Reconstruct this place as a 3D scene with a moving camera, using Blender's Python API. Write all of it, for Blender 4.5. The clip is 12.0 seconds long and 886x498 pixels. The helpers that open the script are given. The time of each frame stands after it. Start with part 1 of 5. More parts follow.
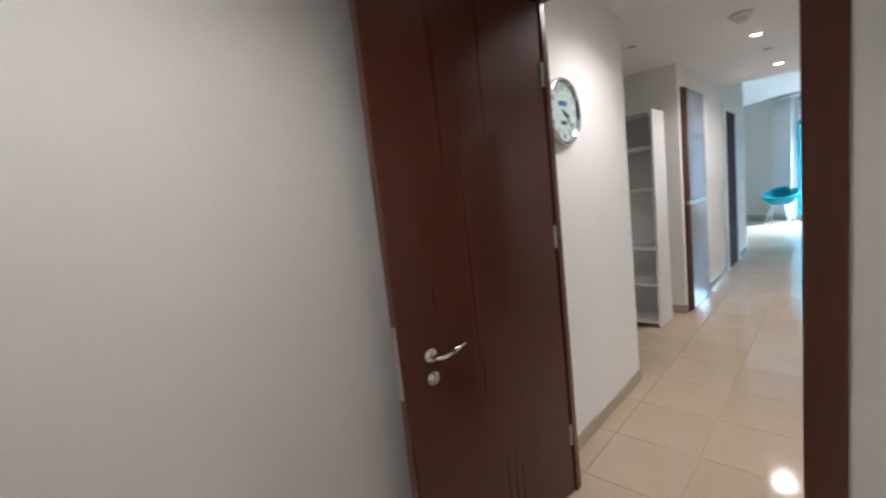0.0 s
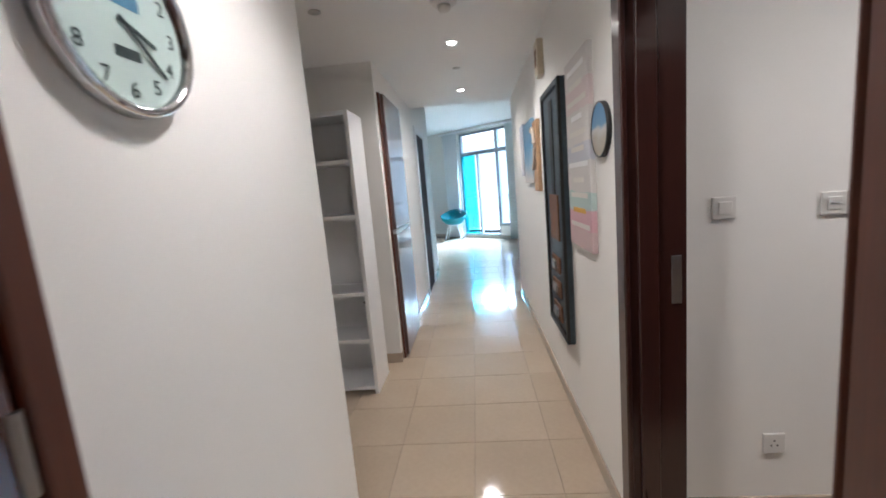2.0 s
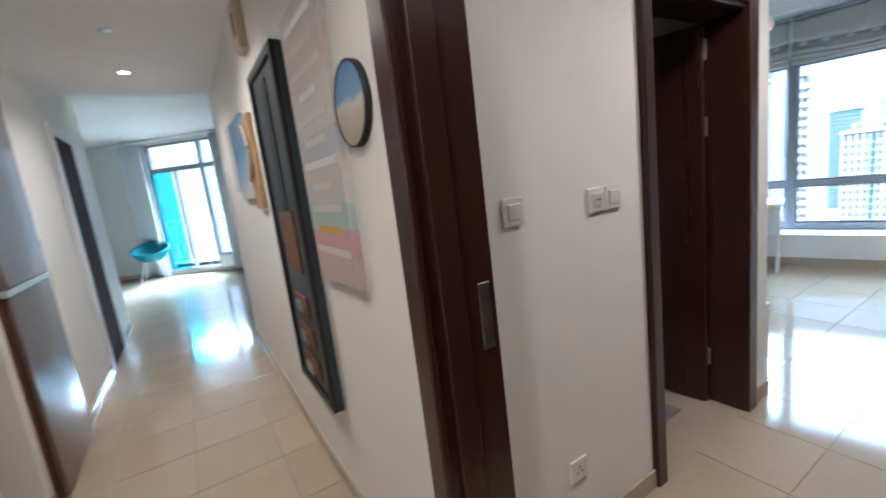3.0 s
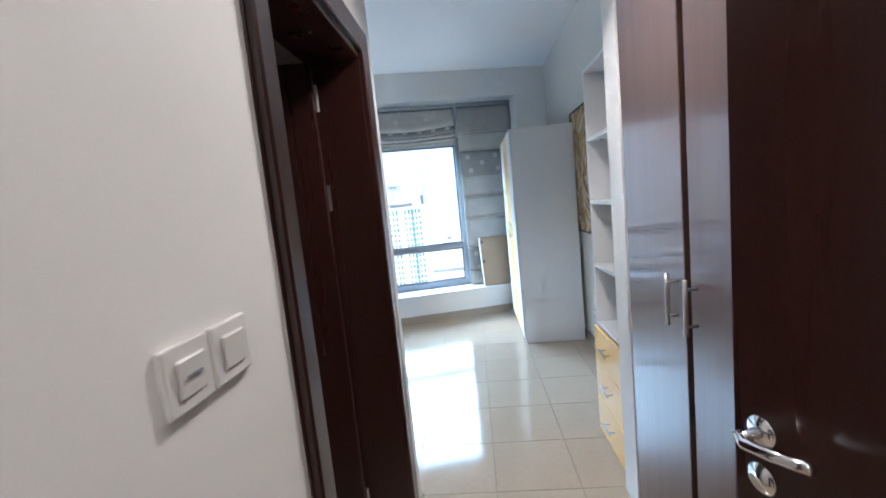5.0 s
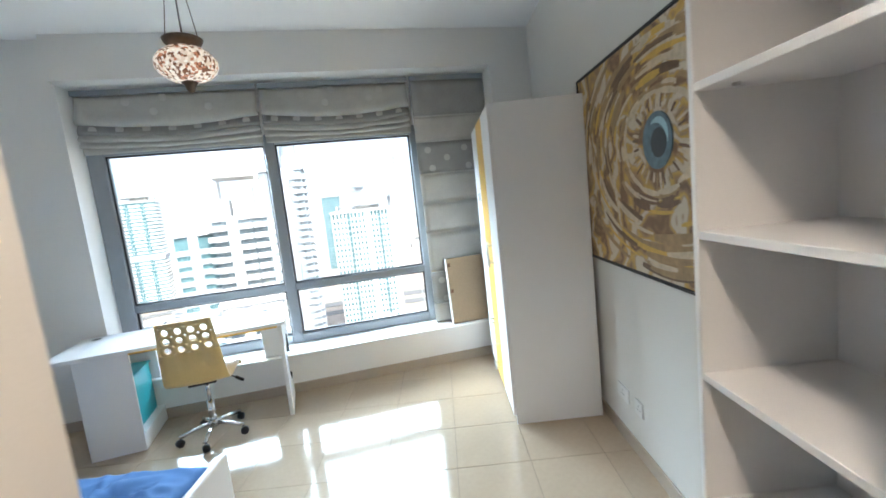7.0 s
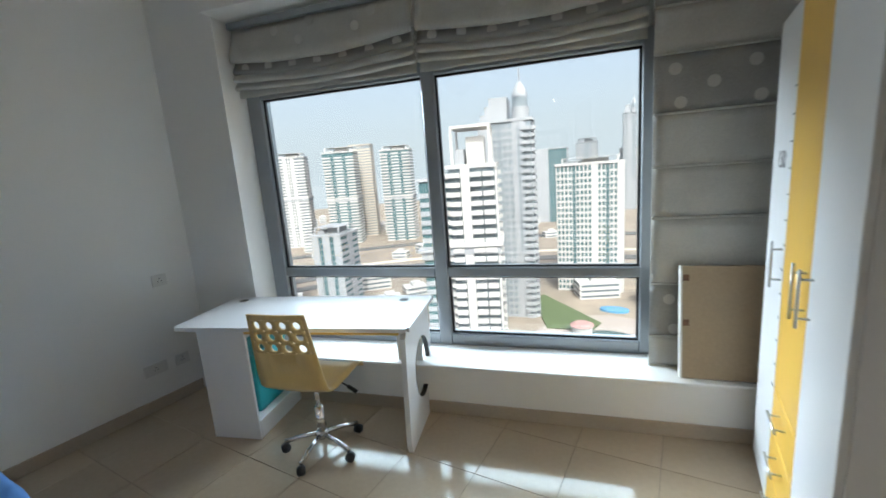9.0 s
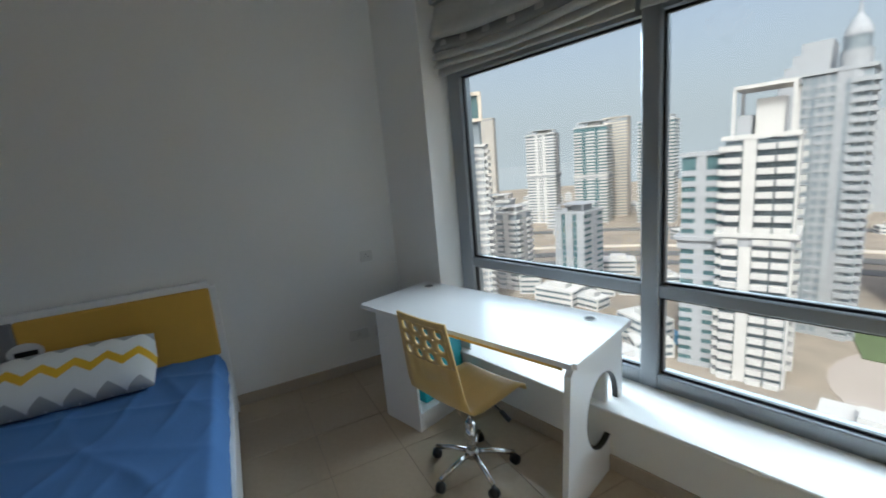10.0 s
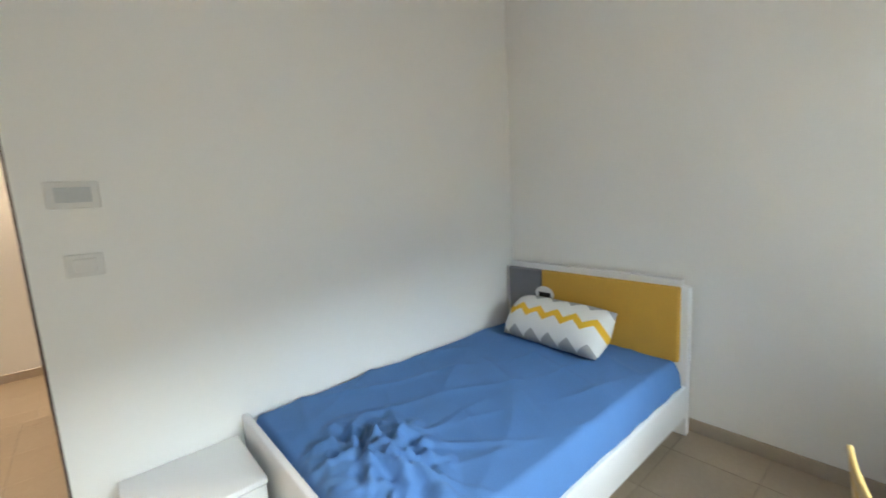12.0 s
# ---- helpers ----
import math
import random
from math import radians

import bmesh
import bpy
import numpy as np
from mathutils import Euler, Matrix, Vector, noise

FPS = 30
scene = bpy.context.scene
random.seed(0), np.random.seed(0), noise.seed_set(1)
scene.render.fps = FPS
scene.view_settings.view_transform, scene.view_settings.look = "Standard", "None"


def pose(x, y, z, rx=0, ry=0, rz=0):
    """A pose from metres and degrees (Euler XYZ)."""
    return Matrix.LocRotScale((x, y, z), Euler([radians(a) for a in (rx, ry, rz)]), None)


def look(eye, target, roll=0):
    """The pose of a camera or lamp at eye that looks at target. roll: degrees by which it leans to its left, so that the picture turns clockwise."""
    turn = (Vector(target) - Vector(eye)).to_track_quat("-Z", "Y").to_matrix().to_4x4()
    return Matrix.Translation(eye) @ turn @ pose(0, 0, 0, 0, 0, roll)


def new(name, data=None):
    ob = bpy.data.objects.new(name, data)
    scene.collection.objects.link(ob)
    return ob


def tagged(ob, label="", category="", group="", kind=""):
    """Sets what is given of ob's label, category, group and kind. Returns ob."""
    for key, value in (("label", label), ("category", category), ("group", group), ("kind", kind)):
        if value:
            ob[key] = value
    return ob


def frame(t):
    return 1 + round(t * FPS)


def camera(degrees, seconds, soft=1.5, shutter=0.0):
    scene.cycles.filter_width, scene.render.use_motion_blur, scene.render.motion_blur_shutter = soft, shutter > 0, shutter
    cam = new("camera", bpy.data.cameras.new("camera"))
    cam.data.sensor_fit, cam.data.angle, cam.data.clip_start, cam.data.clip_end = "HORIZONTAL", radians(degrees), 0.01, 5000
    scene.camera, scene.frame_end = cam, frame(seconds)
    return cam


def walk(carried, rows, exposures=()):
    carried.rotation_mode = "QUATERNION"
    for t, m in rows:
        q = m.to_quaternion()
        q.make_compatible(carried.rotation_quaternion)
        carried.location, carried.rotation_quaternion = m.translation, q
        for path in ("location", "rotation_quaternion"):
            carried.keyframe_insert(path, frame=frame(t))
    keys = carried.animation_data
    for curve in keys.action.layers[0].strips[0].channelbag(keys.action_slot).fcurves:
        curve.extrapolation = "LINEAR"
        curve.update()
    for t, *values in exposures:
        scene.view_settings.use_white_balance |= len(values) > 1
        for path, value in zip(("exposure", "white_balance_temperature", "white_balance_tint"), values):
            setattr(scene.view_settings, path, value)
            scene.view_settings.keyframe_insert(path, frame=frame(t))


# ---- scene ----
cam = camera(93.5, 12.0, soft=1.7, shutter=0.25)
PATH = [
    (0, (-0.13, -0.388, 1.472), (-1.507, 1.043, 1.235), -6.4),
    (0.5, (-0.276, -0.111, 1.503), (-1.168, 1.659, 1.237), -9.9),
    (1, (-0.467, 0.201, 1.5), (-0.924, 2.127, 1.216), -7.8),
    (1.5, (-0.531, 0.549, 1.478), (-0.814, 2.505, 1.175), -3.8),
    (2, (-0.546, 0.92, 1.497), (-0.714, 2.891, 1.205), -5.0),
    (2.5, (-0.539, 1.289, 1.488), (-0.161, 3.226, 1.169), -6.3),
    (3, (-0.447, 1.63, 1.455), (0.574, 3.316, 1.119), -7.0),
    (3.5, (-0.295, 1.889, 1.46), (1.196, 3.177, 1.118), -6.8),
    (3.7, (-0.221, 1.976, 1.457), (1.45, 3.023, 1.123), -6.2),
    (5.3, (0.483, 2.237, 1.522), (2.468, 2.33, 1.296), -5.0),
    (5.5, (0.601, 2.228, 1.537), (2.587, 2.277, 1.305), -4.2),
    (6, (0.958, 2.269, 1.532), (2.941, 2.143, 1.302), -4.3),
    (6.5, (1.353, 2.239, 1.527), (3.332, 2.078, 1.288), -5.2),
    (6.7, (1.518, 2.213, 1.54), (3.501, 2.111, 1.301), -5.7),
    (8.3, (2.709, 2.11, 1.608), (4.604, 2.665, 1.29), -4.7),
    (8.5, (2.815, 2.127, 1.612), (4.657, 2.832, 1.283), -4.7),
    (9, (3.155, 2.18, 1.592), (4.851, 3.173, 1.222), -4.3),
    (9.5, (3.481, 2.228, 1.592), (4.869, 3.613, 1.198), -5.3),
    (10, (3.765, 2.281, 1.6), (4.644, 4.036, 1.215), -5.1),
    (10.5, (4.035, 2.432, 1.531), (4.406, 4.362, 1.162), -3.5),
    (11, (4.238, 2.57, 1.55), (3.971, 4.517, 1.181), -3.7),
    (11.5, (4.405, 2.678, 1.634), (3.413, 4.38, 1.29), -4.6),
    (12, (4.479, 2.796, 1.602), (2.976, 4.085, 1.319), -3.3),
]
walk(cam, [(t, look(eye, target, roll)) for t, eye, target, roll in PATH], [(0, 3.15, 4850, 10), (1, 3.15, 5350, 10), (2, 3.1, 4800, 10), (2.5, 3.0, 5150, 10), (3, 2.9, 4900, 10), (3.7, 2.8, 5200, 10), (5.3, 3.0, 4750, 10), (6.7, 3.05, 5500, 10), (8.3, 2.25, 5950, 10), (9.5, 1.75, 5950, 10), (10.3, 1.45, 5900, 10), (11, 1.9, 5950, 10), (11.5, 2.5, 6200, 10), (12, 3.05, 6450, 10)])

# ---- world, sun, large lights ----
world = bpy.data.worlds.new("sky")
scene.world = world
world.use_nodes = True
wn = world.node_tree
sky = wn.nodes.new("ShaderNodeTexSky")
sky.sky_type = "NISHITA"
sky.sun_disc = False
sky.sun_elevation, sky.sun_rotation = radians(48), radians(235)
sky.air_density, sky.dust_density, sky.ozone_density = 0.8, 8.0, 1.0
wn.nodes["Background"].inputs["Strength"].default_value = 0.097
wn.links.new(sky.outputs[0], wn.nodes["Background"].inputs["Color"])

sun_data = bpy.data.lights.new("sun", "SUN")
sun_data.energy, sun_data.angle, sun_data.color = 1.0, radians(0.6), (1.0, 0.93, 0.82)
sun = new("sun", sun_data)
sun.matrix_world = look((0, 0, 50), (50 * 0.82, 50 * 0.57, 50 - 50 * 1.1))



def skylight(name, eye, target, wide, deep, watts):
    """An area lamp outside the head of a window, for the open sky above it."""
    d = bpy.data.lights.new(name, "AREA")
    d.shape, d.size, d.size_y, d.energy, d.color = "RECTANGLE", wide, deep, watts, (0.84, 0.96, 1.0)
    o = new(name, d)
    o.matrix_world = look(eye, target)
    return o


skylight("window_skylight", (33.6, 14.5, 22.5), (5.6, 3.8, 1.4), 60, 20, 11500)
skylight("balcony_skylight", (3.9, 20.3, 7.4), (-0.23, 12.43, 1.5), 14, 6, 5200)

WARM = (1.0, 0.77, 0.54)


def downlamp(x, y, z, watts, size=0.11, color=WARM):
    d = bpy.data.lights.new("downlight_lamp", "SPOT")
    d.energy, d.color, d.shadow_soft_size, d.spot_size, d.spot_blend = watts, color, size, radians(150), 0.8
    o = new("downlight_lamp", d)
    o.location = (x, y, z)
    return o


# ---- materials ----
def mat(name, color, rough=0.6, metal=0.0, var=0.12, scale=3.0, fine=60.0, bump=0.0, coat=0.0, stretch=(1, 1, 1), color2=None, spec=0.5, island=0.0, coords="Object"):
    m = bpy.data.materials.new(name)
    m.use_nodes = True
    nt = m.node_tree
    b = nt.nodes["Principled BSDF"]
    b.inputs["Roughness"].default_value = rough
    b.inputs["Metallic"].default_value = metal
    b.inputs["Coat Weight"].default_value = coat
    b.inputs["Coat Roughness"].default_value = 0.08
    b.inputs["Specular IOR Level"].default_value = spec
    tc = nt.nodes.new("ShaderNodeTexCoord")
    mp = nt.nodes.new("ShaderNodeMapping")
    mp.inputs["Scale"].default_value = stretch
    nt.links.new(tc.outputs[coords], mp.inputs[0])
    n1 = nt.nodes.new("ShaderNodeTexNoise")
    n1.inputs["Scale"].default_value, n1.inputs["Detail"].default_value = scale, 4
    n2 = nt.nodes.new("ShaderNodeTexNoise")
    n2.inputs["Scale"].default_value, n2.inputs["Detail"].default_value = fine, 3
    for n in (n1, n2):
        nt.links.new(mp.outputs[0], n.inputs["Vector"])
    add = nt.nodes.new("ShaderNodeMath")
    add.operation = "ADD"
    nt.links.new(n1.outputs["Fac"], add.inputs[0])
    nt.links.new(n2.outputs["Fac"], add.inputs[1])
    half = nt.nodes.new("ShaderNodeMapRange")
    half.inputs["From Min"].default_value, half.inputs["From Max"].default_value = 0.6, 1.4
    nt.links.new(add.outputs[0], half.inputs["Value"])
    mix = nt.nodes.new("ShaderNodeMix")
    mix.data_type = "RGBA"
    c2 = color2 or tuple(min(1, c * (1 + var)) for c in color)
    c1 = tuple(c * (1 - var) for c in color) if not color2 else color
    mix.inputs["A"].default_value, mix.inputs["B"].default_value = (*c1, 1), (*c2, 1)
    nt.links.new(half.outputs[0], mix.inputs["Factor"])
    out = mix.outputs["Result"]
    if island:
        oi = nt.nodes.new("ShaderNodeObjectInfo")
        mr = nt.nodes.new("ShaderNodeMapRange")
        mr.inputs["To Min"].default_value, mr.inputs["To Max"].default_value = 1 - island, 1 + island
        nt.links.new(oi.outputs["Random"], mr.inputs["Value"])
        mul = nt.nodes.new("ShaderNodeVectorMath")
        mul.operation = "SCALE"
        nt.links.new(out, mul.inputs[0])
        nt.links.new(mr.outputs[0], mul.inputs["Scale"])
        out = mul.outputs[0]
    nt.links.new(out, b.inputs["Base Color"])
    if bump:
        bp = nt.nodes.new("ShaderNodeBump")
        bp.inputs["Strength"].default_value, bp.inputs["Distance"].default_value = bump, 0.002
        nt.links.new(n2.outputs["Fac"], bp.inputs["Height"])
        nt.links.new(bp.outputs[0], b.inputs["Normal"])
    rr = nt.nodes.new("ShaderNodeMapRange")
    rr.inputs["To Min"].default_value, rr.inputs["To Max"].default_value = rough * 0.85, min(1, rough * 1.2)
    nt.links.new(n1.outputs["Fac"], rr.inputs["Value"])
    nt.links.new(rr.outputs[0], b.inputs["Roughness"])
    return m


M_WALL = mat("white_wall_paint", (0.83, 0.82, 0.79), 0.55, var=0.025, scale=1.2, fine=220, bump=0.12)
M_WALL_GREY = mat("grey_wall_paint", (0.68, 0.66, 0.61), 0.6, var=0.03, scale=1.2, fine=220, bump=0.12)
M_CEIL = mat("ceiling_paint", (0.86, 0.86, 0.85), 0.7, var=0.02, scale=1.0, fine=150, bump=0.08)
M_TILE = mat("cream_polished_tile", (0.45, 0.365, 0.265), 0.09, var=0.06, scale=2.5, fine=35, coat=0.0, island=0.035)
M_GROUT = mat("grout", (0.32, 0.27, 0.21), 0.9, var=0.15, scale=6)
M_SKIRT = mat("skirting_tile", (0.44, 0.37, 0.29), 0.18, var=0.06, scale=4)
M_WOOD = mat("dark_stained_wood", (0.100, 0.027, 0.010), 0.28, scale=1.6, fine=26, stretch=(9, 9, 0.35), color2=(0.066, 0.017, 0.008), coat=0.35, bump=0.05)
M_WOOD_D = mat("walnut_stained_wood", (0.040, 0.013, 0.009), 0.28, scale=1.8, fine=22, stretch=(9, 9, 0.4), color2=(0.024, 0.008, 0.006), coat=0.3, bump=0.05)
M_WOOD_B = mat("dark_wardrobe_wood", (0.13, 0.085, 0.073), 0.33, scale=2.0, fine=16, stretch=(10, 10, 0.5), color2=(0.108, 0.070, 0.060), coat=0.5, bump=0.06)
M_LAM = mat("white_laminate", (0.80, 0.80, 0.80), 0.3, var=0.015, scale=2, fine=120)
M_YEL = mat("yellow_laminate", (0.78, 0.47, 0.08), 0.35, var=0.04, scale=3, fine=80)
M_PLY = mat("yellow_plywood", (0.70, 0.49, 0.18), 0.3, var=0.06, scale=3, fine=40, stretch=(1, 6, 1), coat=0.2)
M_CHROME = mat("chrome", (0.72, 0.72, 0.73), 0.12, metal=1.0, var=0.03, scale=8)
M_STEEL = mat("brushed_steel", (0.55, 0.54, 0.52), 0.3, metal=1.0, var=0.06, scale=10, fine=150)
M_ALU = mat("grey_aluminium", (0.30, 0.32, 0.34), 0.35, metal=0.5, var=0.05, scale=4, fine=120)
M_BLACK = mat("black_plastic", (0.012, 0.012, 0.013), 0.4, var=0.2, scale=10)
M_WHITEPL = mat("white_plastic", (0.70, 0.69, 0.66), 0.3, var=0.02, scale=10)
M_FAB = mat("grey_blind_linen", (0.50, 0.49, 0.45), 0.95, var=0.16, scale=5, fine=160, bump=0.5)
M_FAB_D = mat("dark_grey_blind_band", (0.33, 0.325, 0.305), 0.95, var=0.18, scale=5, fine=160, bump=0.5)
M_DOT = mat("pale_blind_dot", (0.52, 0.51, 0.475), 0.9, var=0.12, scale=9, fine=180, bump=0.4)
M_BLUE = mat("blue_cotton_sheet", (0.075, 0.185, 0.42), 0.85, var=0.10, scale=5, fine=240, bump=0.25)
M_UPGREY = mat("grey_upholstery", (0.20, 0.20, 0.215), 0.9, var=0.08, scale=6, fine=250, bump=0.4)
M_UPYEL = mat("mustard_upholstery", (0.62, 0.36, 0.06), 0.85, var=0.07, scale=6, fine=250, bump=0.4)
M_CARD = mat("brown_cardboard", (0.36, 0.27, 0.17), 0.8, var=0.1, scale=4, fine=60)
M_TURQ = mat("turquoise_plastic", (0.03, 0.36, 0.42), 0.4, var=0.06, scale=4)
M_TURQ_CH = mat("teal_chair_shell", (0.01, 0.17, 0.20), 0.5, var=0.08, scale=4)
M_NAVY = mat("dark_painted_wood", (0.018, 0.026, 0.036), 0.4, color2=(0.05, 0.075, 0.09), scale=5, fine=30)
M_RUST = mat("rusty_inlay", (0.16, 0.075, 0.035), 0.6, var=0.4, scale=12, fine=60)
M_CURT = mat("sheer_curtain", (0.75, 0.77, 0.77), 0.9, var=0.05, scale=3, fine=200)
M_BRASS = mat("aged_metal", (0.16, 0.12, 0.09), 0.45, metal=0.8, var=0.2, scale=14)
M_FRAMEB = mat("black_frame", (0.015, 0.014, 0.013), 0.5, var=0.1)
M_SAND = mat("sandy_ground", (0.24, 0.20, 0.155), 0.95, var=0.3, scale=0.012, fine=0.09)
M_ROAD = mat("asphalt_road", (0.10, 0.098, 0.095), 0.9, var=0.15, scale=0.05, fine=0.6)
M_PROM = mat("pink_promenade", (0.33, 0.285, 0.25), 0.9, var=0.12, scale=0.08, fine=1.2)
M_GRASS = mat("lawn_green", (0.085, 0.115, 0.05), 0.95, var=0.25, scale=0.2, fine=2)
M_WATER = mat("marina_water", (0.05, 0.085, 0.08), 0.08, var=0.2, scale=0.1, fine=0.8)
M_POOL = mat("pool_water", (0.09, 0.26, 0.42), 0.1, var=0.1, scale=0.4, fine=3)
M_TW = mat("white_concrete", (0.46, 0.45, 0.43), 0.8, var=0.08, scale=0.05, fine=0.5)
M_TG = mat("grey_concrete", (0.30, 0.31, 0.32), 0.8, var=0.1, scale=0.05, fine=0.5)
M_TB = mat("beige_concrete", (0.50, 0.44, 0.36), 0.8, var=0.08, scale=0.05, fine=0.5)
M_TGL = mat("tower_glass", (0.11, 0.135, 0.15), 0.15, var=0.2, scale=0.2, fine=1.0)
M_TTEAL = mat("teal_tower_glass", (0.075, 0.135, 0.145), 0.12, var=0.2, scale=0.1, fine=0.8)
M_TEALG = mat("deep_teal_curtain_wall", (0.025, 0.10, 0.11), 0.1, var=0.25, scale=0.15, fine=0.6)
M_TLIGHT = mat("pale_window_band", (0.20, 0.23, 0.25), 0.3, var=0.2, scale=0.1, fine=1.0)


def glass(name, tint=(1, 1, 1)):
    m = bpy.data.materials.new(name)
    m.use_nodes = True
    nt = m.node_tree
    nt.nodes.remove(nt.nodes["Principled BSDF"])
    tr, gl, mx = (nt.nodes.new(k) for k in ("ShaderNodeBsdfTransparent", "ShaderNodeBsdfGlossy", "ShaderNodeMixShader"))
    tr.inputs[0].default_value = (*tint, 1)
    gl.inputs["Roughness"].default_value = 0.02
    mx.inputs[0].default_value = 0.03
    nt.links.new(tr.outputs[0], mx.inputs[1])
    nt.links.new(gl.outputs[0], mx.inputs[2])
    nt.links.new(mx.outputs[0], nt.nodes["Material Output"].inputs[0])
    return m


M_GLASS = glass("window_glass", (0.93, 0.97, 0.97))
M_GLASS_T = glass("teal_window_glass", (0.35, 0.75, 0.78))


def glow(name, color, strength):
    m = bpy.data.materials.new(name)
    m.use_nodes = True
    b = m.node_tree.nodes["Principled BSDF"]
    b.inputs["Base Color"].default_value = (0.8, 0.75, 0.65, 1)
    b.inputs["Emission Color"].default_value = (*color, 1)
    b.inputs["Emission Strength"].default_value = strength
    return m


M_BULB = glow("lit_bulb", (1.0, 0.80, 0.55), 12)


def ramp(nt, stops, mode="CONSTANT"):
    r = nt.nodes.new("ShaderNodeValToRGB")
    r.color_ramp.interpolation = mode
    while len(r.color_ramp.elements) < len(stops):
        r.color_ramp.elements.new(0.5)
    for e, (p, c) in zip(r.color_ramp.elements, stops):
        e.position, e.color = p, (*c, 1)
    return r


def calc(nt, op, a, b=None):
    n = nt.nodes.new("ShaderNodeMath")
    n.operation = op
    for i, v in enumerate((a, b)):
        if v is None:
            continue
        if isinstance(v, (int, float)):
            n.inputs[i].default_value = v
        else:
            nt.links.new(v, n.inputs[i])
    return n.outputs[0]


def chevron_material():
    m = mat("chevron_cotton", (0.7, 0.7, 0.68), 0.9, var=0.04, fine=240, bump=0.25)
    nt = m.node_tree
    tc = nt.nodes.new("ShaderNodeTexCoord")
    sp = nt.nodes.new("ShaderNodeSeparateXYZ")
    nt.links.new(tc.outputs["Object"], sp.inputs[0])
    zig = calc(nt, "PINGPONG", calc(nt, "ADD", sp.outputs[0], 5.0), 0.072)
    v = calc(nt, "ADD", calc(nt, "MULTIPLY", zig, 0.75), sp.outputs[1])
    f = calc(nt, "FRACT", calc(nt, "ADD", calc(nt, "MULTIPLY", v, 3.0), 10.30))
    w, y, g = (0.74, 0.74, 0.72), (0.75, 0.45, 0.03), (0.36, 0.36, 0.36)
    r = ramp(nt, [(0, w), (0.30, y), (0.46, w), (0.78, g), (0.94, w)])
    nt.links.new(f, r.inputs[0])
    nt.links.new(r.outputs[0], nt.nodes["Principled BSDF"].inputs["Base Color"])
    return m


def painting_material():
    m = mat("ochre_abstract_paint", (0.6, 0.4, 0.1), 0.5, bump=0.3, fine=40)
    nt = m.node_tree
    tc = nt.nodes.new("ShaderNodeTexCoord")
    ns = nt.nodes.new("ShaderNodeTexNoise")
    ns.inputs["Scale"].default_value = 2.2
    nt.links.new(tc.outputs["Object"], ns.inputs["Vector"])
    mx = nt.nodes.new("ShaderNodeVectorMath")
    mx.operation = "MULTIPLY_ADD"
    nt.links.new(ns.outputs["Color"], mx.inputs[0])
    mx.inputs[1].default_value = (0.35, 0.35, 0.35)
    nt.links.new(tc.outputs["Object"], mx.inputs[2])
    wv = nt.nodes.new("ShaderNodeTexWave")
    wv.wave_type, wv.rings_direction = "RINGS", "SPHERICAL"
    wv.inputs["Scale"].default_value, wv.inputs["Distortion"].default_value = 1.5, 11.0
    wv.inputs["Detail"].default_value, wv.inputs["Detail Scale"].default_value = 3, 2.5
    nt.links.new(mx.outputs[0], wv.inputs["Vector"])
    r = ramp(nt, [(0, (0.20, 0.11, 0.05)), (0.2, (0.36, 0.22, 0.10)), (0.42, (0.50, 0.31, 0.07)), (0.6, (0.58, 0.38, 0.09)), (0.75, (0.42, 0.30, 0.18)), (0.9, (0.62, 0.54, 0.40))], "LINEAR")
    nt.links.new(wv.outputs["Color"], r.inputs[0])
    nt.links.new(r.outputs[0], nt.nodes["Principled BSDF"].inputs["Base Color"])
    return m


def strata_material(name, axis, stops, lo, hi, wobble=0.0, mode="CONSTANT", rough=0.6):
    """Bands of colour along one local axis, with ragged edges."""
    m = mat(name, stops[0][1], rough, fine=50)
    nt = m.node_tree
    tc = nt.nodes.new("ShaderNodeTexCoord")
    sp = nt.nodes.new("ShaderNodeSeparateXYZ")
    nt.links.new(tc.outputs["Object"], sp.inputs[0])
    ns = nt.nodes.new("ShaderNodeTexNoise")
    ns.inputs["Scale"].default_value = 9
    nt.links.new(tc.outputs["Object"], ns.inputs["Vector"])
    v = calc(nt, "ADD", sp.outputs[axis], calc(nt, "MULTIPLY", calc(nt, "SUBTRACT", ns.outputs[0], 0.5), wobble))
    f = calc(nt, "DIVIDE", calc(nt, "SUBTRACT", v, lo), hi - lo)
    r = ramp(nt, stops, mode)
    nt.links.new(f, r.inputs[0])
    nt.links.new(r.outputs[0], nt.nodes["Principled BSDF"].inputs["Base Color"])
    return m


M_CHEV = chevron_material()
M_PAINT = painting_material()

# ---- building helpers ----


def box(lo, hi, bev=0.0, bm=None, seg=1):
    bm = bm or bmesh.new()
    lo, hi = [min(a, b) for a, b in zip(lo, hi)], [max(a, b) for a, b in zip(lo, hi)]
    m = Matrix.Translation([(a + b) / 2 for a, b in zip(lo, hi)]) @ Matrix.Diagonal([b - a for a, b in zip(lo, hi)] + [1])
    vs = bmesh.ops.create_cube(bm, size=1, matrix=m)["verts"]
    if bev:
        es = list({e for v in vs for e in v.link_edges})
        bmesh.ops.bevel(bm, geom=es, offset=bev, segments=seg, affect="EDGES", profile=0.5)
    return bm


